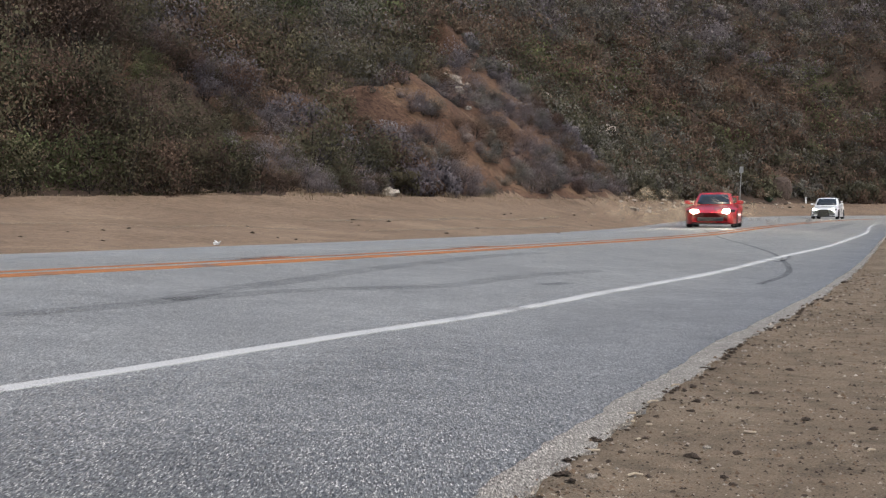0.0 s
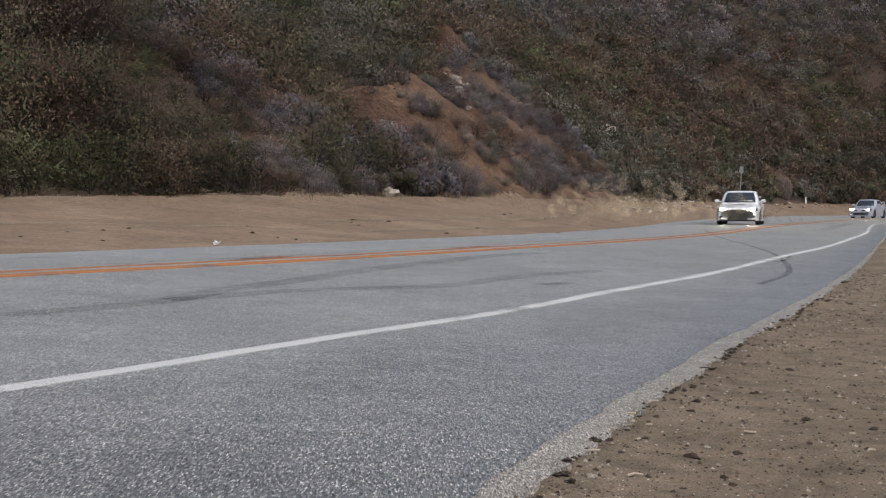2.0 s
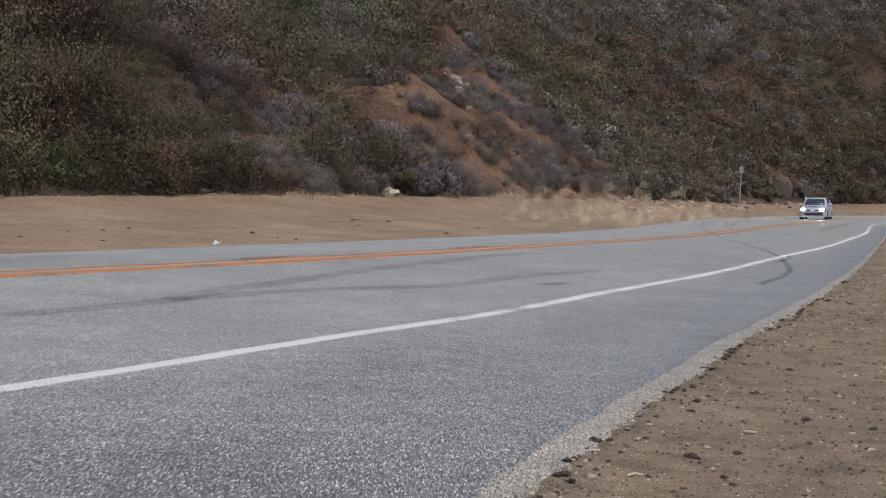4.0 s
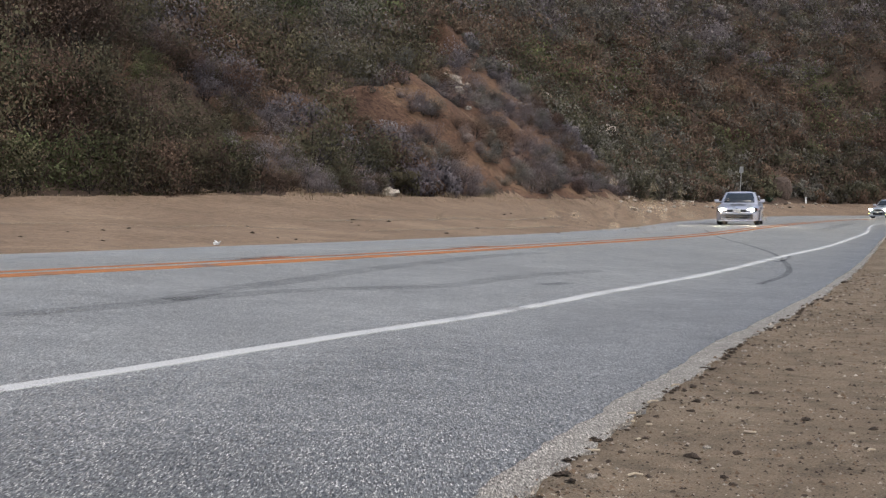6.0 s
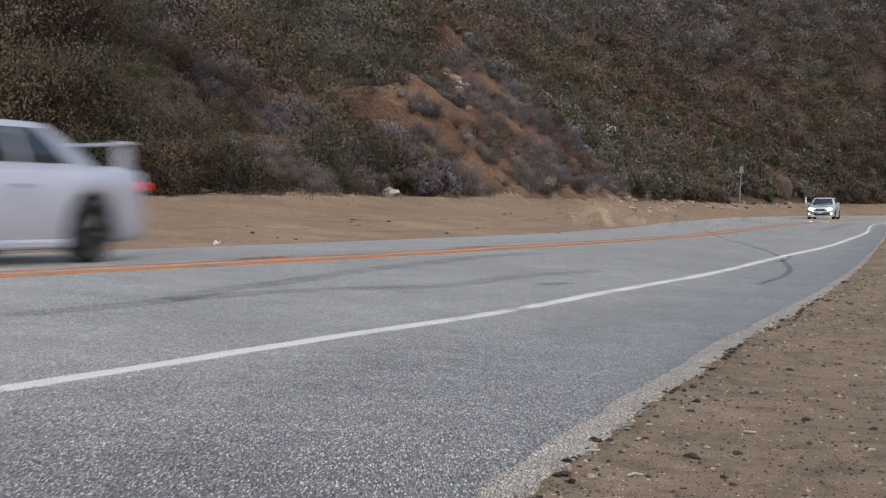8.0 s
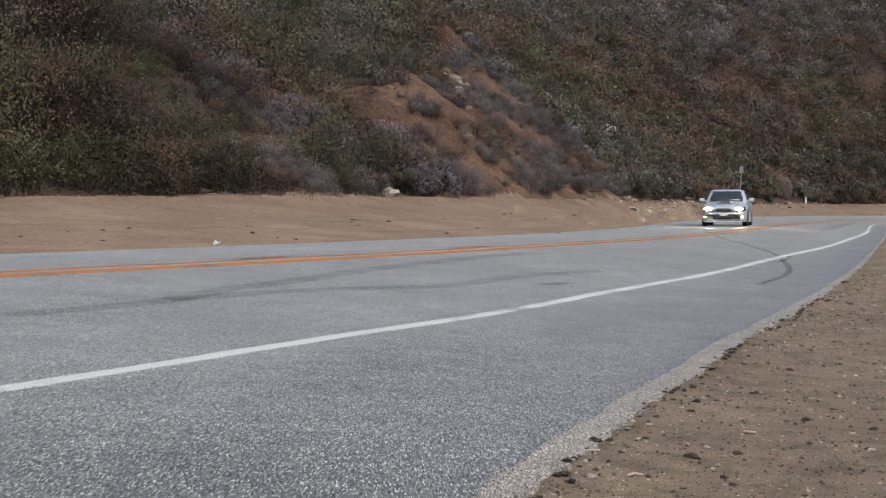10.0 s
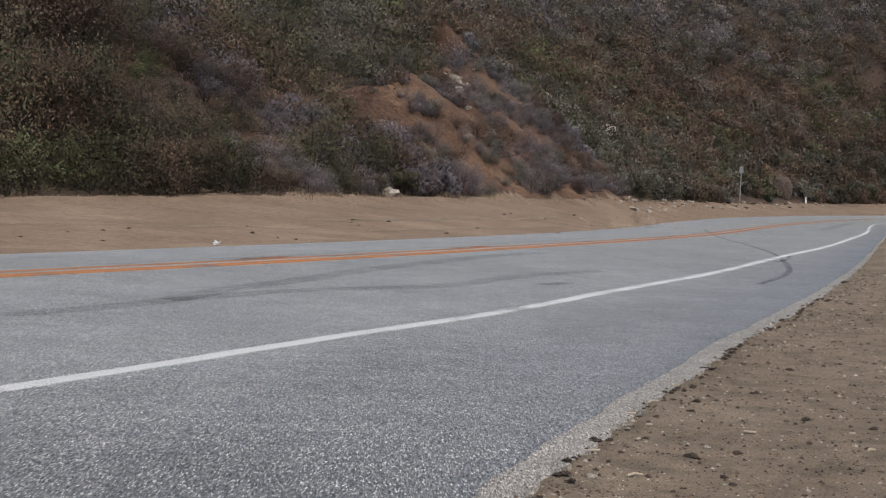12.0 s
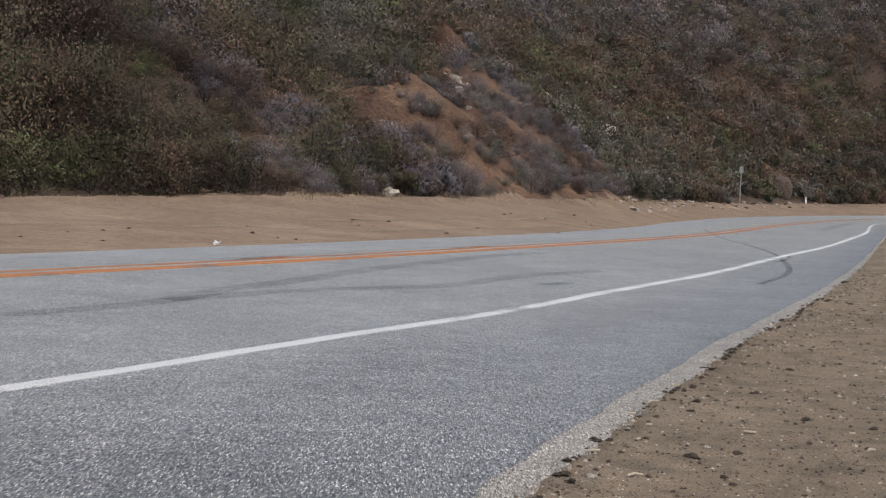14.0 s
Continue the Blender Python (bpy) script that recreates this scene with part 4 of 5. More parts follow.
SPECS = {
    "red": dict(paint="red", label="low red sports coupe with rear wing and lit headlights", L=4.24, W=1.78, wb=2.5, r=0.31, stations=COUPE, cabin=(0.85, -1.55, 0.71, 0.77, 0.1, -0.75, 0.55, 1.24), windows=[(0.16, 0.62), (0.66, 0.86)], seams=[0.62, -0.62], rim=M_RIM_DARK, spokes=5, lamp=(1.86, 0.63, 0.6, 0.34, 0.36, 0.1, 24), lens=(0.15, -0.03, (0.16, 0.06)), flare=0.025,
                front=[("lower_intake", M_BLACK, 2.07, 0, 0.3, 0.14, 0.95, 0.16, 0.04, "black lower air intake"), ("front_lip", M_BLACK, 2.05, 0, 0.14, 0.2, 1.3, 0.035, 0.012, "")], wing=(-1.85, 1.15, 1.5, 0.26, 0.9)),
    "white": dict(paint="white", label="white sports saloon with large black grille and rear wing", L=4.5, W=1.81, wb=2.65, r=0.335, stations=SALOON, cabin=(1.0, -1.72, 0.79, 0.87, 0.32, -0.95, 0.63, 1.42), windows=[(0.2, 0.5), (0.54, 0.84)], seams=[0.72, -0.3], rim=M_RIM_DARK, spokes=10, lamp=(2.08, 0.66, 0.655, 0.24, 0.3, 0.13, 30), lens=(0.1, -0.02, (0.13, 0.065)), trapezoid=(2.275, 0.2, 0.65, 0.42, 0.3, 0.25), flare=0.01,
                  front=[("bumper_vent", M_BLACK, 2.2, 0.66, 0.34, 0.1, 0.14, 0.09, 0.025, "black bumper vent"), ("bumper_vent", M_BLACK, 2.2, -0.66, 0.34, 0.1, 0.14, 0.09, 0.025, "black bumper vent"), ("front_lip", M_BLACK, 2.1, 0, 0.18, 0.26, 1.5, 0.05, 0.02, ""), ("bumper_corner", None, 2.08, 0.62, 0.42, 0.3, 0.36, 0.3, 0.1, ""), ("bumper_corner", None, 2.08, -0.62, 0.42, 0.3, 0.36, 0.3, 0.1, ""), ("bonnet_vent", M_BLACK, 1.45, 0, 0.868, 0.1, 0.5, 0.012, 0.004, "black bonnet vent")], wing=(-1.98, 1.22, 1.46, 0.22, 0.98)),
    "silver": dict(paint="silver", label="silver sports saloon with bonnet scoop and tall rear wing", L=4.5, W=1.77, wb=2.625, r=0.325, stations=SALOON, cabin=(0.98, -1.7, 0.77, 0.87, 0.3, -0.95, 0.6, 1.39), windows=[(0.2, 0.5), (0.54, 0.84)], seams=[0.72, -0.3], rim=M_RIM, spokes=6, lamp=(2.08, 0.64, 0.64, 0.24, 0.36, 0.16, 26), lens=(0.11, -0.02, (0.16, 0.065)), amber=(1.98, 0.8, 0.65),
                   front=[("grille", M_BLACK, 2.225, 0, 0.6, 0.1, 0.78, 0.1, 0.03, "black upper grille"), ("grille_badge", M_CHROME, 2.2, 0, 0.685, 0.04, 0.1, 0.03, 0.01, "plain chrome badge"), ("lower_intake", M_BLACK, 2.215, 0, 0.335, 0.12, 0.95, 0.14, 0.05, "black lower air intake"), ("bumper_bar", None, 2.2, 0, 0.49, 0.16, 1.34, 0.12, 0.04, ""), ("number_plate", M_PLATE, 2.285, 0, 0.59, 0.02, 0.3, 0.13, 0.005, "blank number plate"), ("bonnet_vent", M_BLACK, 1.5, 0, 0.856, 0.16, 0.62, 0.016, 0.005, "black bonnet vent"), ("front_lip", None, 2.12, 0, 0.18, 0.26, 1.5, 0.06, 0.02, "")], wing=(-1.97, 1.24, 1.44, 0.24, 0.98)),
    "pale": dict(paint="pale", label="pale silver hatchback with bonnet scoop and lit fog lamps", L=4.4, W=1.795, wb=2.62, r=0.33, stations=HATCH, cabin=(0.98, -2.02, 0.79, 0.89, 0.32, -1.4, 0.61, 1.42), windows=[(0.18, 0.45), (0.48, 0.72), (0.75, 0.9)], seams=[0.72, -0.32], rim=M_RIM_DARK, spokes=10, lamp=(2.03, 0.64, 0.68, 0.26, 0.36, 0.16, 30), lens=(0.11, -0.02, (0.17, 0.06)), fog=(2.1, 0.62, 0.36, 0.26, 0.06),
                 front=[("grille", M_MESH, 2.19, 0, 0.63, 0.1, 0.56, 0.13, 0.04, "black mesh grille"), ("bumper_bar", None, 2.14, 0, 0.49, 0.16, 1.3, 0.1, 0.04, ""), ("lower_intake", M_BLACK, 2.165, 0, 0.34, 0.12, 0.8, 0.17, 0.05, "black lower air intake"), ("bonnet_scoop", None, 1.22, 0, 0.95, 0.5, 0.52, 0.08, 0.03, ""), ("scoop_mouth", M_BLACK, 1.468, 0, 0.955, 0.02, 0.44, 0.05, 0.015, "black scoop opening"), ("number_plate", M_PLATE, 2.235, 0, 0.46, 0.02, 0.3, 0.13, 0.005, "blank number plate"), ("front_lip", None, 2.08, 0, 0.18, 0.24, 1.45, 0.06, 0.02, "")], wing=(-1.58, 1.42, 1.1, 0.22, 1.38)),
}


# ---------------------------------------------------------------- stones, plants and road furniture
def lump_mesh(name, seed, mat, squash=0.6, n=2, rough=1.0):
    rs = random.Random(seed)
    bm = bmesh.new()
    bmesh.ops.create_icosphere(bm, subdivisions=n, radius=0.5)
    off = Vector((rs.uniform(-9, 9), rs.uniform(-9, 9), rs.uniform(-9, 9)))
    for v in bm.verts:
        k = 1 + rough * (0.75 * noise.noise(v.co * 2.3 + off) + 0.45 * noise.noise(v.co * 5 + off))
        v.co = Vector((v.co.x * k * 1.15, v.co.y * k, v.co.z * k * squash))
    return from_bm(name, bm, mat)


def drop_stone(name, me, x, y, size, label, category, group="", turn=0.0, sink=0.12):
    ob = new(name, me)
    ob.matrix_world = pose(x, y, on_ground(x, y) + size * (0.26 - sink), 0, 0, turn) @ Matrix.Diagonal((size, size, size, 1))
    return tagged(ob, label, category, group)


def build_stones():
    rs = random.Random(3)
    pale = [lump_mesh("rock", 10 + i, M_ROCK, 0.7, 2, 0.6) for i in range(4)]
    clods = [lump_mesh("clod", 30 + i, M_CLOD, 0.5) for i in range(4)]
    drop_stone("rock", pale[0], -1.74, 44.0, 0.5, "pale rounded rock on the dirt berm", "rock", sink=0.05)
    for x, y, s in ((0.44, 66.2, 0.75), (0.75, 65.6, 0.6), (0.1, 66.6, 0.5)):
        drop_stone("boulder", pale[rs.randrange(4)], x, y, s, "pale boulder exposed in the eroded cut", "boulder", "boulders in the cut", rs.uniform(0, 360), 0.02)
    for x, y, s in ((7.4, 100.5, 1.3), (12.5, 103.5, 1.5), (12.1, 103.0, 1.1), (13.0, 102.2, 0.9)):
        drop_stone("boulder", pale[rs.randrange(4)], x, y, s, "pale boulder among the brush on the slope", "boulder", "boulders on the slope", rs.uniform(0, 360), -0.3)
    big = new("boulder", lump_mesh("boulder", 77, M_BOULDER, 1.1, 3, 0.22))
    big.matrix_world = pose(33.0, 132.2, on_ground(33.0, 132.2) + 0.75, 0, 0, 40) @ Matrix.Diagonal((1.9, 1.8, 2.3, 1))
    tagged(big, "large rounded brown boulder at the foot of the slope", "boulder")
    for i in range(34):
        u = rs.uniform(CUT[0] + 8, CUT[1] - 1)
        x, y = hill_spot(u, float(cut_top(u)) * rs.uniform(0.55, 1.0))
        drop_stone("stone", pale[rs.randrange(4)], x, y, rs.uniform(0.12, 0.36), "pale broken stone in the eroded cut", "stone", "stones in the cut", rs.uniform(0, 360))
    for i in range(80):
        u = rs.uniform(foot_run(8, 65), foot_run(40, 136))
        v = rs.uniform(-1.6, 0.3)
        x, y = hill_spot(u, v)
        drop_stone("stone", pale[rs.randrange(4)] if rs.random() < 0.75 else clods[rs.randrange(4)], x, y, rs.uniform(0.1, 0.34), "broken stone on the dirt berm", "stone", "rubble on the berm", rs.uniform(0, 360))
    for i in range(22):
        x = rs.uniform(-9, 6)
        far = float(np.interp(x, FAR_EDGE[:, 0], FAR_EDGE[:, 1]))
        y = far + rs.uniform(0.3, 11)
        drop_stone("clod", clods[rs.randrange(4)], x, y, rs.uniform(0.04, 0.1), "dark clod of earth on the dirt turnout", "clod", "clods on the turnout", rs.uniform(0, 360))
    drop_stone("stone", clods[1], 3.17, 37.3, 0.16, "dark stone lying on the asphalt", "stone", sink=-0.35)
    # camera-side shoulder
    for x, y, s in CLODS:
        drop_stone("clod", clods[rs.randrange(4)], x, y, s * 0.8, "dark clod of earth on the dirt shoulder", "clod", "clods on the shoulder", rs.uniform(0, 360))
    for i in range(150):
        y = 3.9 + 14 * rs.random() ** 1.6
        x = float(np.interp(y, NEAR_EDGE[:, 1], NEAR_EDGE[:, 0])) + (rs.random() ** 2) * 0.34 * y + 0.03
        drop_stone("stone", (clods if rs.random() < 0.7 else pale)[rs.randrange(4)], x, y, rs.uniform(0.008, 0.026) * (0.6 + y / 12), "small stone on the dirt shoulder", "stone", "stones on the shoulder", rs.uniform(0, 360))
    for i in range(60):
        y = 4.2 + 9 * rs.random()
        x = float(np.interp(y, NEAR_EDGE[:, 1], NEAR_EDGE[:, 0])) + rs.gauss(0.03, 0.05)
        drop_stone("asphalt_crumb", clods[rs.randrange(4)], x, y, rs.uniform(0.01, 0.032), "dark crumb of broken asphalt at the road's edge", "asphalt crumb", "asphalt crumbs", rs.uniform(0, 360), -0.05)
    for x, y, s in PALE_STONES:
        drop_stone("stone", pale[0], x, y, s, "pale flat stone on the dirt shoulder", "stone")
    for x, y, s in CHIPS:
        bm = box(bmesh.new(), 0, 0, 0.006, s, s * 0.35, 0.008, 0.003)
        for v in bm.verts:
            v.co.z += 0.1 * abs(v.co.x) * rs.uniform(0.5, 1)
        ob = new("wood_chip", from_bm("wood_chip", bm, M_CHIP))
        ob.matrix_world = pose(x, y, on_ground(x, y), 0, 0, rs.uniform(-30, 60))
        tagged(ob, "bleached splinter of wood on the dirt shoulder", "wood chip", "wood chips")
    for x, y, s in TWIGS:
        bm = bmesh.new()
        cone(bm, (-s / 2, 0, 0.008), (0, 0.01, 0.012), 0.005, 0.0045, 6)
        cone(bm, (0, 0.01, 0.012), (s / 2, 0, 0.008), 0.0045, 0.003, 6)
        ob = new("twig", from_bm("twig", bm, M_CHIP))
        ob.matrix_world = pose(x, y, on_ground(x, y), 0, 0, rs.uniform(0, 50))
        tagged(ob, "pale dry twig on the dirt shoulder", "twig", "twigs")
    bm = bmesh.new()
    for k in range(5):
        box(bm, rs.uniform(-0.06, 0.06), rs.uniform(-0.04, 0.04), 0.04 + 0.012 * k, 0.16, 0.1, 0.02, 0.006, Euler((rs.uniform(-0.5, 0.5), rs.uniform(-0.5, 0.5), rs.uniform(0, 3))).to_matrix())
    ob = new("litter", from_bm("litter", bm, M_PAPER))
    ob.matrix_world = pose(-3.72, 22.3, on_ground(-3.72, 22.3)) @ Matrix.Diagonal((0.6, 0.6, 0.6, 1))
    tagged(ob, "crumpled white paper litter beside the asphalt", "litter")


def build_grit():
    """Loose grit and crumbs on the shoulder, far too many to count."""
    rng = np.random.RandomState(8)
    n = 16000
    y = 3.6 + 16 * rng.rand(n) ** 1.7
    x = np.interp(y, NEAR_EDGE[:, 1], NEAR_EDGE[:, 0]) + (rng.rand(n) ** 1.1) * 0.38 * y - 0.02
    z = ground_height(x, y)
    tet = np.array([(1, 0, -0.3), (-0.5, 0.87, -0.3), (-0.5, -0.87, -0.3), (0.1, 0.05, 0.8)])
    tone = rng.rand(n)
    for name, mat, pick, lab in (("dark_grit", M_CLOD, tone < 0.4, "dark loose grit strewn over the dirt shoulder"), ("pale_grit", M_ROCK, tone > 0.8, "pale loose grit strewn over the dirt shoulder"), ("brown_grit", M_DIRT, (tone >= 0.4) & (tone <= 0.8), "brown loose grit strewn over the dirt shoulder")):
        px, py, pz = x[pick], y[pick], z[pick]
        k = len(px)
        s = rng.gamma(1.6, 0.0019, k) * (0.7 + py / 9) + 0.002
        ang = rng.rand(k) * 6.28
        c, si = np.cos(ang), np.sin(ang)
        v = np.stack([px[:, None] + s[:, None] * (c[:, None] * tet[:, 0] * 1.3 - si[:, None] * tet[:, 1]), py[:, None] + s[:, None] * (si[:, None] * tet[:, 0] * 1.3 + c[:, None] * tet[:, 1]), pz[:, None] + s[:, None] * 0.8 * tet[:, 2]], 2).reshape(-1, 3)
        f = [(4 * i + a, 4 * i + b, 4 * i + d) for i in range(k) for a, b, d in ((0, 1, 3), (1, 2, 3), (2, 0, 3))]
        tagged(new(name, mesh_of(name, v, f, mat, False)), lab, "grit", kind="stuff")


def build_grass():
    """Dry grass along the crest of the berm."""
    rng = np.random.RandomState(4)
    n = 3000
    u0, u1 = foot_run(-12, 31), foot_run(14, 88)
    u = u0 + (u1 - u0) * rng.rand(n)
    u = u + 0.5 * np.sin(u * 2.3)
    v = rng.normal(-0.15, 0.28, n)
    x = np.interp(u, F_RUN, FOOT[:, 0]) - np.interp(u, F_RUN, F_TAN[:, 1]) * v
    y = np.interp(u, F_RUN, FOOT[:, 1]) + np.interp(u, F_RUN, F_TAN[:, 0]) * v
    z = ground_height(x, y)
    dens = value_noise(u, u * 0, 2.5, 61)
    h = np.where(dens > 0.15, 0.08 + 0.2 * rng.rand(n), 0.02 + 0.05 * rng.rand(n))
    ang, lean = rng.rand(n) * 6.28, rng.normal(0, 0.35, (n, 2))
    w = 0.012
    base = np.stack([x, y, z], 1)
    side = np.stack([np.cos(ang) * w, np.sin(ang) * w, 0 * x], 1)
    tip = base + np.stack([lean[:, 0] * h, lean[:, 1] * h, h], 1)
    v3 = np.stack([base - side, base + side, tip], 1).reshape(-1, 3)
    f = [(3 * i, 3 * i + 1, 3 * i + 2) for i in range(n)]
    tagged(new("dry_grass", mesh_of("dry_grass", v3, f, M_DRYGRASS, False)), "straw-coloured dry grass along the dirt berm", "grass", kind="stuff")


def build_sign():
    sign = tagged(new("road_sign"), "weathered grey road sign on a leaning steel post", "road sign")
    sign.matrix_world = pose(26.08, 119.2, on_ground(26.08, 119.2) - 0.05, 0, 2.6, 0)
    bm = bmesh.new()
    box(bm, 0, 0, 1.55, 0.07, 0.012, 3.2)
    box(bm, -0.032, 0.025, 1.55, 0.008, 0.045, 3.2)
    box(bm, 0.032, 0.025, 1.55, 0.008, 0.045, 3.2)
    part("post", bm, M_POST, sign)
    panel = part("panel", box(bmesh.new(), 0, -0.018, 2.9, 0.36, 0.012, 0.56, 0.03), M_SIGN, sign, "grey weathered sign panel")
    for z in (2.7, 3.06):
        part("bolt", cone(bmesh.new(), (0, -0.024, z), (0, -0.034, z), 0.014, 0.014, 8), M_POST, panel)
    post = tagged(new("marker_post"), "white roadside marker post on the berm", "marker post")
    post.matrix_world = pose(35.6, 133.0, on_ground(35.6, 133.0) - 0.05, 0, -3, 0)
    bm = box(bmesh.new(), 0, 0, 0.36, 0.16, 0.05, 0.72, 0.02)
    part("blade", bm, M_MARKER, post)
    part("reflector", box(bmesh.new(), 0, -0.028, 0.62, 0.09, 0.01, 0.09, 0.004), M_SIGN, post, "grey reflector")


def build_agave():
    root = tagged(new("agave"), "blue-green agave plant on the dirt berm", "agave")
    root.matrix_world = pose(30.7, 127.6, on_ground(30.7, 127.6))
    rs = random.Random(6)
    for k in range(22):
        a, up = k * 2.4, 0.35 + 0.6 * (k / 22)
        L = rs.uniform(0.75, 1.05)
        d = Vector((math.cos(a) * math.cos(up), math.sin(a) * math.cos(up), math.sin(up)))
        s = Vector((-math.sin(a), math.cos(a), 0))
        bm = bmesh.new()
        rows = []
        for i in range(6):
            t = i / 5
            c = d * L * t + Vector((0, 0, -0.12 * t * t + 0.08 * t))
            w = 0.075 * (1 - t) ** 0.6 * (0.7 + t)
            rows.append([bm.verts.new(c - s * w), bm.verts.new(c - Vector((0, 0, 0.3 * w))), bm.verts.new(c + s * w)])
        for p, q in zip(rows, rows[1:]):
            bm.faces.new((p[0], p[1], q[1], q[0]))
            bm.faces.new((p[1], p[2], q[2], q[1]))
        bmesh.ops.solidify(bm, geom=bm.faces[:], thickness=0.02)
        part("leaf", bm, M_AGAVE, root, "", True)


def build_tracks():
    """Pale tyre tracks pressed into the dirt turnout."""
    for pts, wide in (([(-3.31, 32.6), (-1.25, 35.7), (1.11, 40.5), (3.13, 45.3), (4.2, 49.0)], 0.3), ([(-1.77, 31.7), (0.23, 34.9), (3.85, 42.8)], 0.28), ([(-9, 26), (-6, 28.6), (-3, 31)], 0.25)):
        line = spline(drawn_in(pts), 0.25)
        tan = np.gradient(line, axis=0)
        tan /= np.linalg.norm(tan, axis=1)[:, None]
        ks = np.array([-0.5, 0, 0.5]) * wide
        qx = (line[:, 0, None] - tan[:, 1, None] * ks).ravel()
        qy = (line[:, 1, None] + tan[:, 0, None] * ks).ravel()
        z = ground_height(qx, qy) + 0.015
        f = [(3 * i + k, 3 * i + k + 3, 3 * i + k + 4, 3 * i + k + 1) for i in range(len(line) - 1) for k in (0, 1)]
        tagged(new("tyre_track", mesh_of("tyre_track", np.stack([qx, qy, z], 1), f, M_DUSTY)), "pale dusty tyre track across the dirt turnout", "tyre track", "tyre tracks", kind="structure")


def build_paint_blots():
    rs = random.Random(9)
    for px, py in ((-2.35, 17.35), (-1.9, 17.7), (0.45, 22.3), (1.05, 23.1), (0.95, 22.9)):
        s = nearest_run(*drawn_in([(px, py)])[0])
        bm = bmesh.new()
        ring = []
        for k in range(10):
            a = 2 * math.pi * k / 10
            x, y, z = road_point(s + 0.3 * math.cos(a) * rs.uniform(0.6, 1.2), 0.38 + 0.12 * math.sin(a) * rs.uniform(0.6, 1.2))
            ring.append(bm.verts.new((x, y, z + 0.008)))
        bm.faces.new(ring)
        bmesh.ops.recalc_face_normals(bm, faces=bm.faces)
        tagged(new("paint_blot", from_bm("paint_blot", bm, M_YELLOW_BLOT)), "reddish-orange blot of old paint on the asphalt", "paint blot", "paint blots", kind="structure")


M_YELLOW_BLOT = worn_paint("old_orange_paint", (0.42, 0.13, 0.05), (0.2, 0.16, 0.14), 0.92)
CLODS = [(0.37, 4.36, 0.033), (0.46, 4.54, 0.023), (0.56, 5.04, 0.029), (1.14, 6.08, 0.041), (1.04, 6.1, 0.025), (0.89, 4.82, 0.056), (1.07, 4.9, 0.041), (1.76, 5.52, 0.041), (1.54, 5.74, 0.043), (1.91, 7.44, 0.043), (1.5, 6.48, 0.038), (0.93, 4.46, 0.03), (0.57, 4.66, 0.023)]
PALE_STONES = [(0.48, 4.38, 0.033)]
TWIGS = [(0.63, 4.42, 0.055), (0.93, 5.98, 0.075), (1.13, 6.56, 0.066), (1.57, 4.94, 0.045)]
CHIPS = [(0.54, 4.82, 0.044), (0.79, 5.66, 0.038), (0.83, 5.44, 0.027), (0.77, 5.48, 0.021), (0.74, 5.12, 0.03), (1.21, 5.32, 0.049), (1.62, 5.34, 0.027)]
build_stones()
build_grit()
build_grass()
build_sign()
build_agave()
build_tracks()
build_paint_blots()


def build_dust(seed, n, spread):
    """A drifting cloud of dust: a great many tiny flecks in one rigid puff."""
    rng = np.random.RandomState(seed)
    c = rng.normal(0, 1, (n, 3)) * np.array(spread)
    c[:, 2] = np.abs(c[:, 2])
    a = rng.normal(size=(n, 3))
    a /= np.linalg.norm(a, axis=1)[:, None]
    b = np.cross(a, rng.normal(size=(n, 3)))
    b /= np.linalg.norm(b, axis=1)[:, None]
    s = 0.2 * rng.uniform(0.5, 1.4, n)[:, None]
    v = np.stack([c - a * s, c + b * s, c + a * s, c - b * s], 1).reshape(-1, 3)
    f = [(4 * i, 4 * i + 1, 4 * i + 2, 4 * i + 3) for i in range(n)]
    ob = new("dust_cloud", mesh_of("dust_cloud", v, f, M_DUST, False))
    return tagged(ob, "thin tan cloud of dust hanging over the road's edge", "dust cloud", "dust clouds", kind="stuff")


M_DUST = dust_material("airborne_dust", (0.62, 0.5, 0.35), 0.12)
DUST = [build_dust(1, 210, (1.8, 2.6, 0.55)), build_dust(2, 210, (1.5, 2.4, 0.6)), build_dust(3, 150, (1.4, 2.2, 0.5)), build_dust(4, 130, (1.3, 2.0, 0.45))]


# ---------------------------------------------------------------- what moves
def glide(table, t):
    """Monotone smooth interpolation of a table of (t, value)."""
    p = np.array(table, float)
    x, y = p[:, 0], p[:, 1]
    h, dl = np.diff(x), np.diff(y) / np.diff(x)
    m = np.concatenate([[dl[0]], [0 if a * b <= 0 else 2 * a * b / (a + b) for a, b in zip(dl[:-1], dl[1:])], [dl[-1]]])
    i = int(np.clip(np.searchsorted(x, t) - 1, 0, len(h) - 1))
    u = (t - x[i]) / h[i]
    return ((1 + 2 * u) * (1 - u) ** 2 * y[i] + u * (1 - u) ** 2 * h[i] * m[i] + u * u * (3 - 2 * u) * y[i + 1] + u * u * (u - 1) * h[i] * m[i + 1])


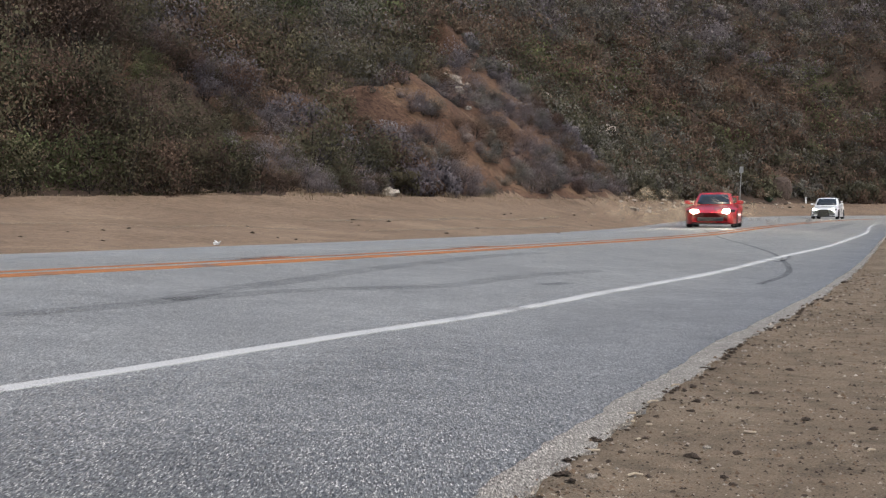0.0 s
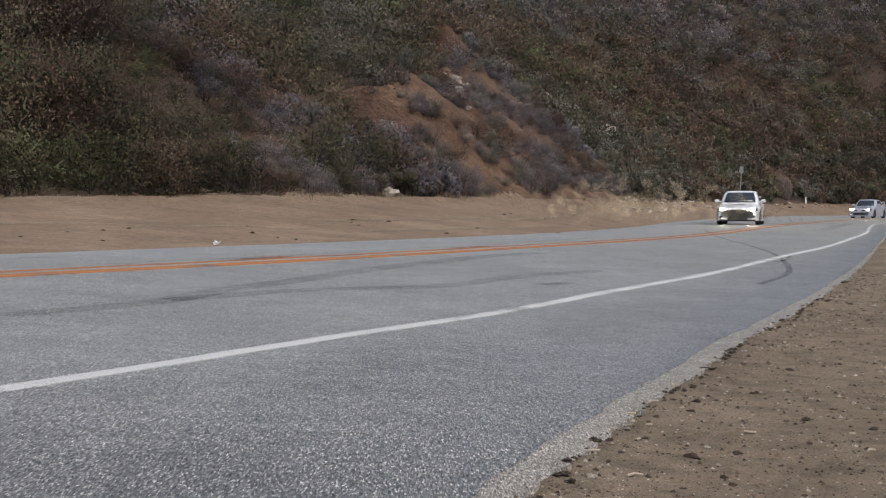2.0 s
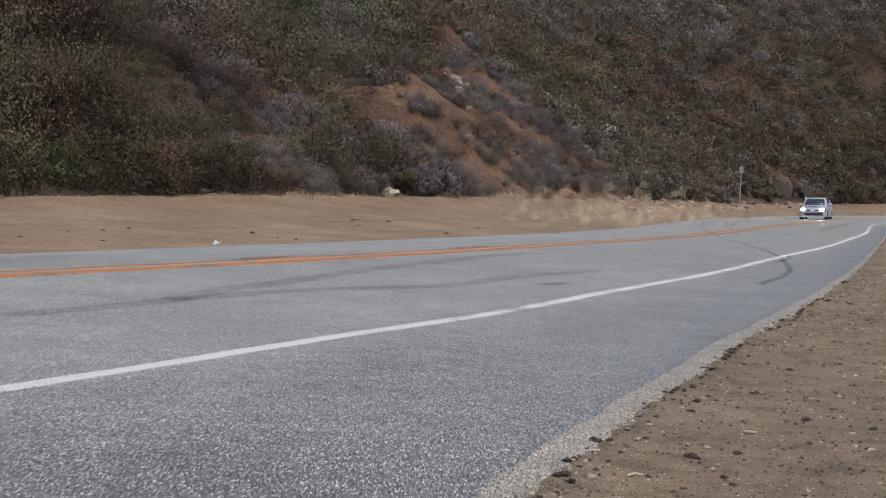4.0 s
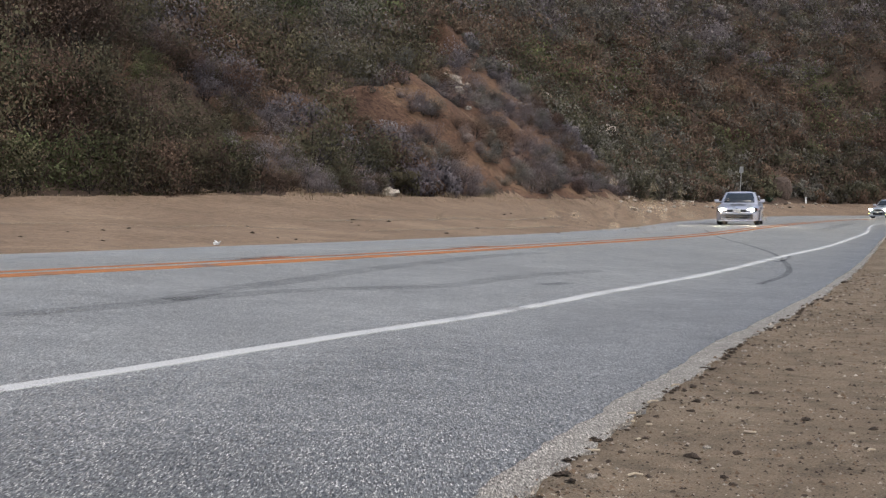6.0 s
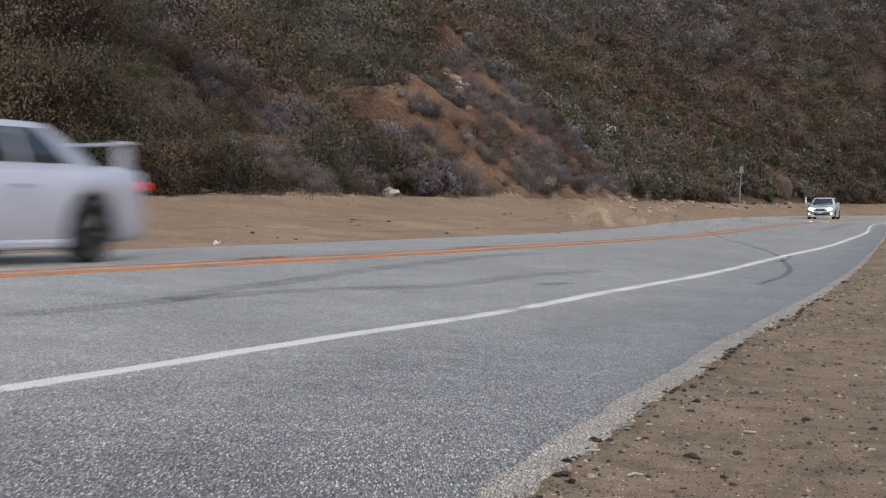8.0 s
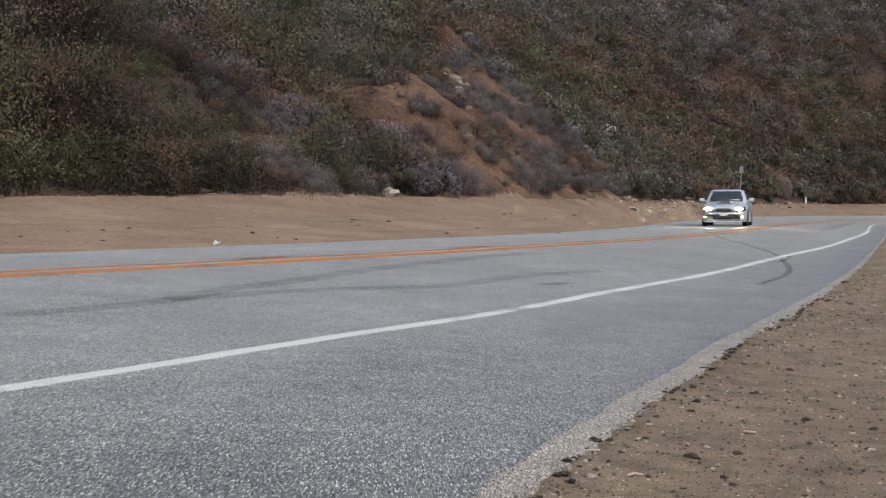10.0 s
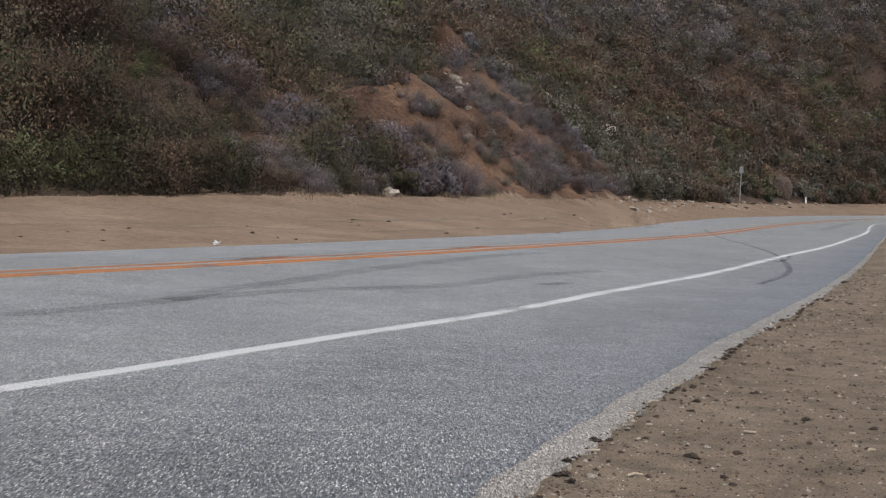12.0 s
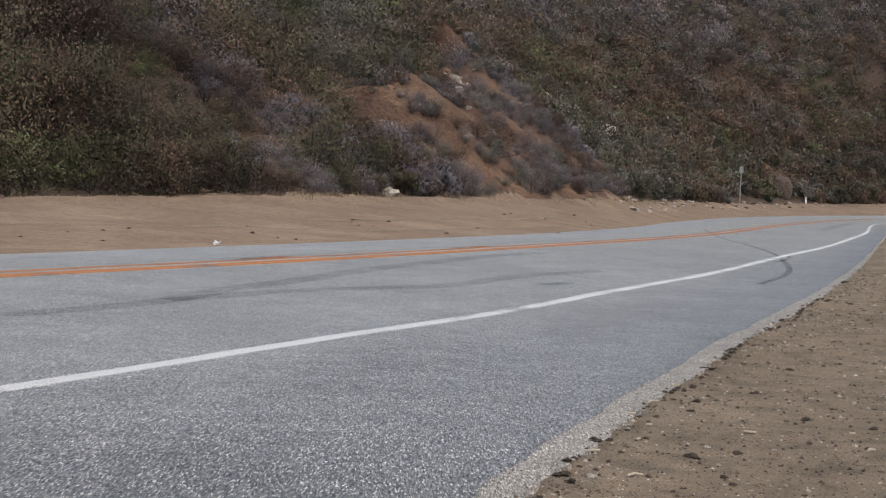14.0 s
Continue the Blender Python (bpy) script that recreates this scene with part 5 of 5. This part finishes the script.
# seconds, metres along the centre line, metres to its far side
DRIVES = {
    "red": [(0, 225.5, 1.7), (0.4, 214.1, 1.8), (0.7, 205.4, 1.8), (1.0, 196.4, 1.8), (1.3, 188.0, 1.8), (2, 171.1, 1.8), (5, 116.1, 1.8), (14, 5.2, 1.8)],
    "white": [(0, 271.4, 1.8), (0.4, 266.5, 1.8), (0.8, 260.3, 1.8), (1.2, 253.1, 1.8), (1.6, 244.7, 1.8), (2.0, 234.7, 1.8), (2.4, 223.1, 1.8), (2.8, 212.1, 1.8), (3.2, 201.5, 1.8), (4, 182.3, 1.8), (6, 141.0, 1.8), (14, 6.0, 1.8)],
    "silver": [(0, 293.5, 1.8), (1.2, 286.6, 1.8), (2.0, 282.6, 1.8), (2.8, 277.8, 1.8), (3.2, 274.8, 1.8), (5.3, 250.0, 1.8), (5.6, 244.1, 1.8), (6.0, 234.5, 1.8), (6.3, 226.1, 1.8), (6.6, 217.5, 1.8), (7.0, 207.3, 1.8), (7.3, 200.7, 1.8), (7.5, 196.2, 1.8), (7.8, 188.9, 1.8), (8.0, 184.6, 1.8), (9, 163, 1.8), (14, 70.5, 1.8)],
    "pale": [(0, 323.5, 1.8), (6.0, 286.5, 1.8), (6.6, 283.0, 1.8), (7.0, 279.7, 1.8), (7.5, 275.1, 1.8), (8.2, 267.3, 1.8), (10.3, 223.1, 1.8), (10.7, 212.7, 1.8), (11.0, 205.3, 1.8), (11.2, 199.6, 1.8), (11.4, 194.0, 1.8), (11.6, 189.0, 1.8), (12.5, 169.4, 1.8), (14, 137.6, 1.8)],
}
CARS = {k: build_car(spec) for k, spec in SPECS.items()}


def motions():
    for k, (car, wheels) in CARS.items():
        runs = [(t, s) for t, s, d in DRIVES[k]]
        offs = [(t, d) for t, s, d in DRIVES[k]]
        rows = []
        for i in range(141):
            t = i / 10
            s, d = glide(runs, t), glide(offs, t)
            x, y, z = road_point(s, d)
            rows.append((t, pose(x, y, z + 0.004, 0, 0, heading(s) + 183)))
        walk(car, rows)
        for wheel, spot in wheels:
            walk(wheel, [(i / 10, pose(*spot) @ pose(0, 0, 0, 0, 80 * i, 0)) for i in range(141)])

    # the dust drifts and settles behind the cars
    for puff, rows in zip(DUST, (
            [(0, 8.5, 49, 0.1), (1.5, 6.4, 45, 0.25), (3.2, 5.0, 43.5, 0.2), (5.5, 3.8, 42, -0.7), (8, 3, 41, -2.2), (14, 3, 41, -3)],
            [(0, 10.2, 58, 0.0), (1.0, 9.4, 55, 0.2), (2.4, 8.0, 51, 0.3), (3.2, 7.2, 49.5, 0.25), (5.5, 5.5, 47, -0.6), (8, 4.5, 46, -2.2), (14, 4.5, 46, -3)],
            [(0, 20.5, 86, -1.6), (2.0, 16.5, 75, -0.4), (3.2, 12.5, 63, 0.1), (6.0, 9.0, 54, 0.2), (7.5, 6.5, 48, 0.15), (9.5, 5, 46, -0.6), (12, 4, 45, -2), (14, 4, 45, -2.5)],
            [(0, 23, 92, -2), (7.0, 18, 78, -1.2), (9.5, 11, 58, 0.0), (10.8, 8.2, 52, 0.15), (12, 6.5, 49, -0.5), (14, 5.5, 48, -2.2)])):
        walk(puff, [(t, pose(x, y, h + 0.1)) for t, x, y, h in rows])


motions()
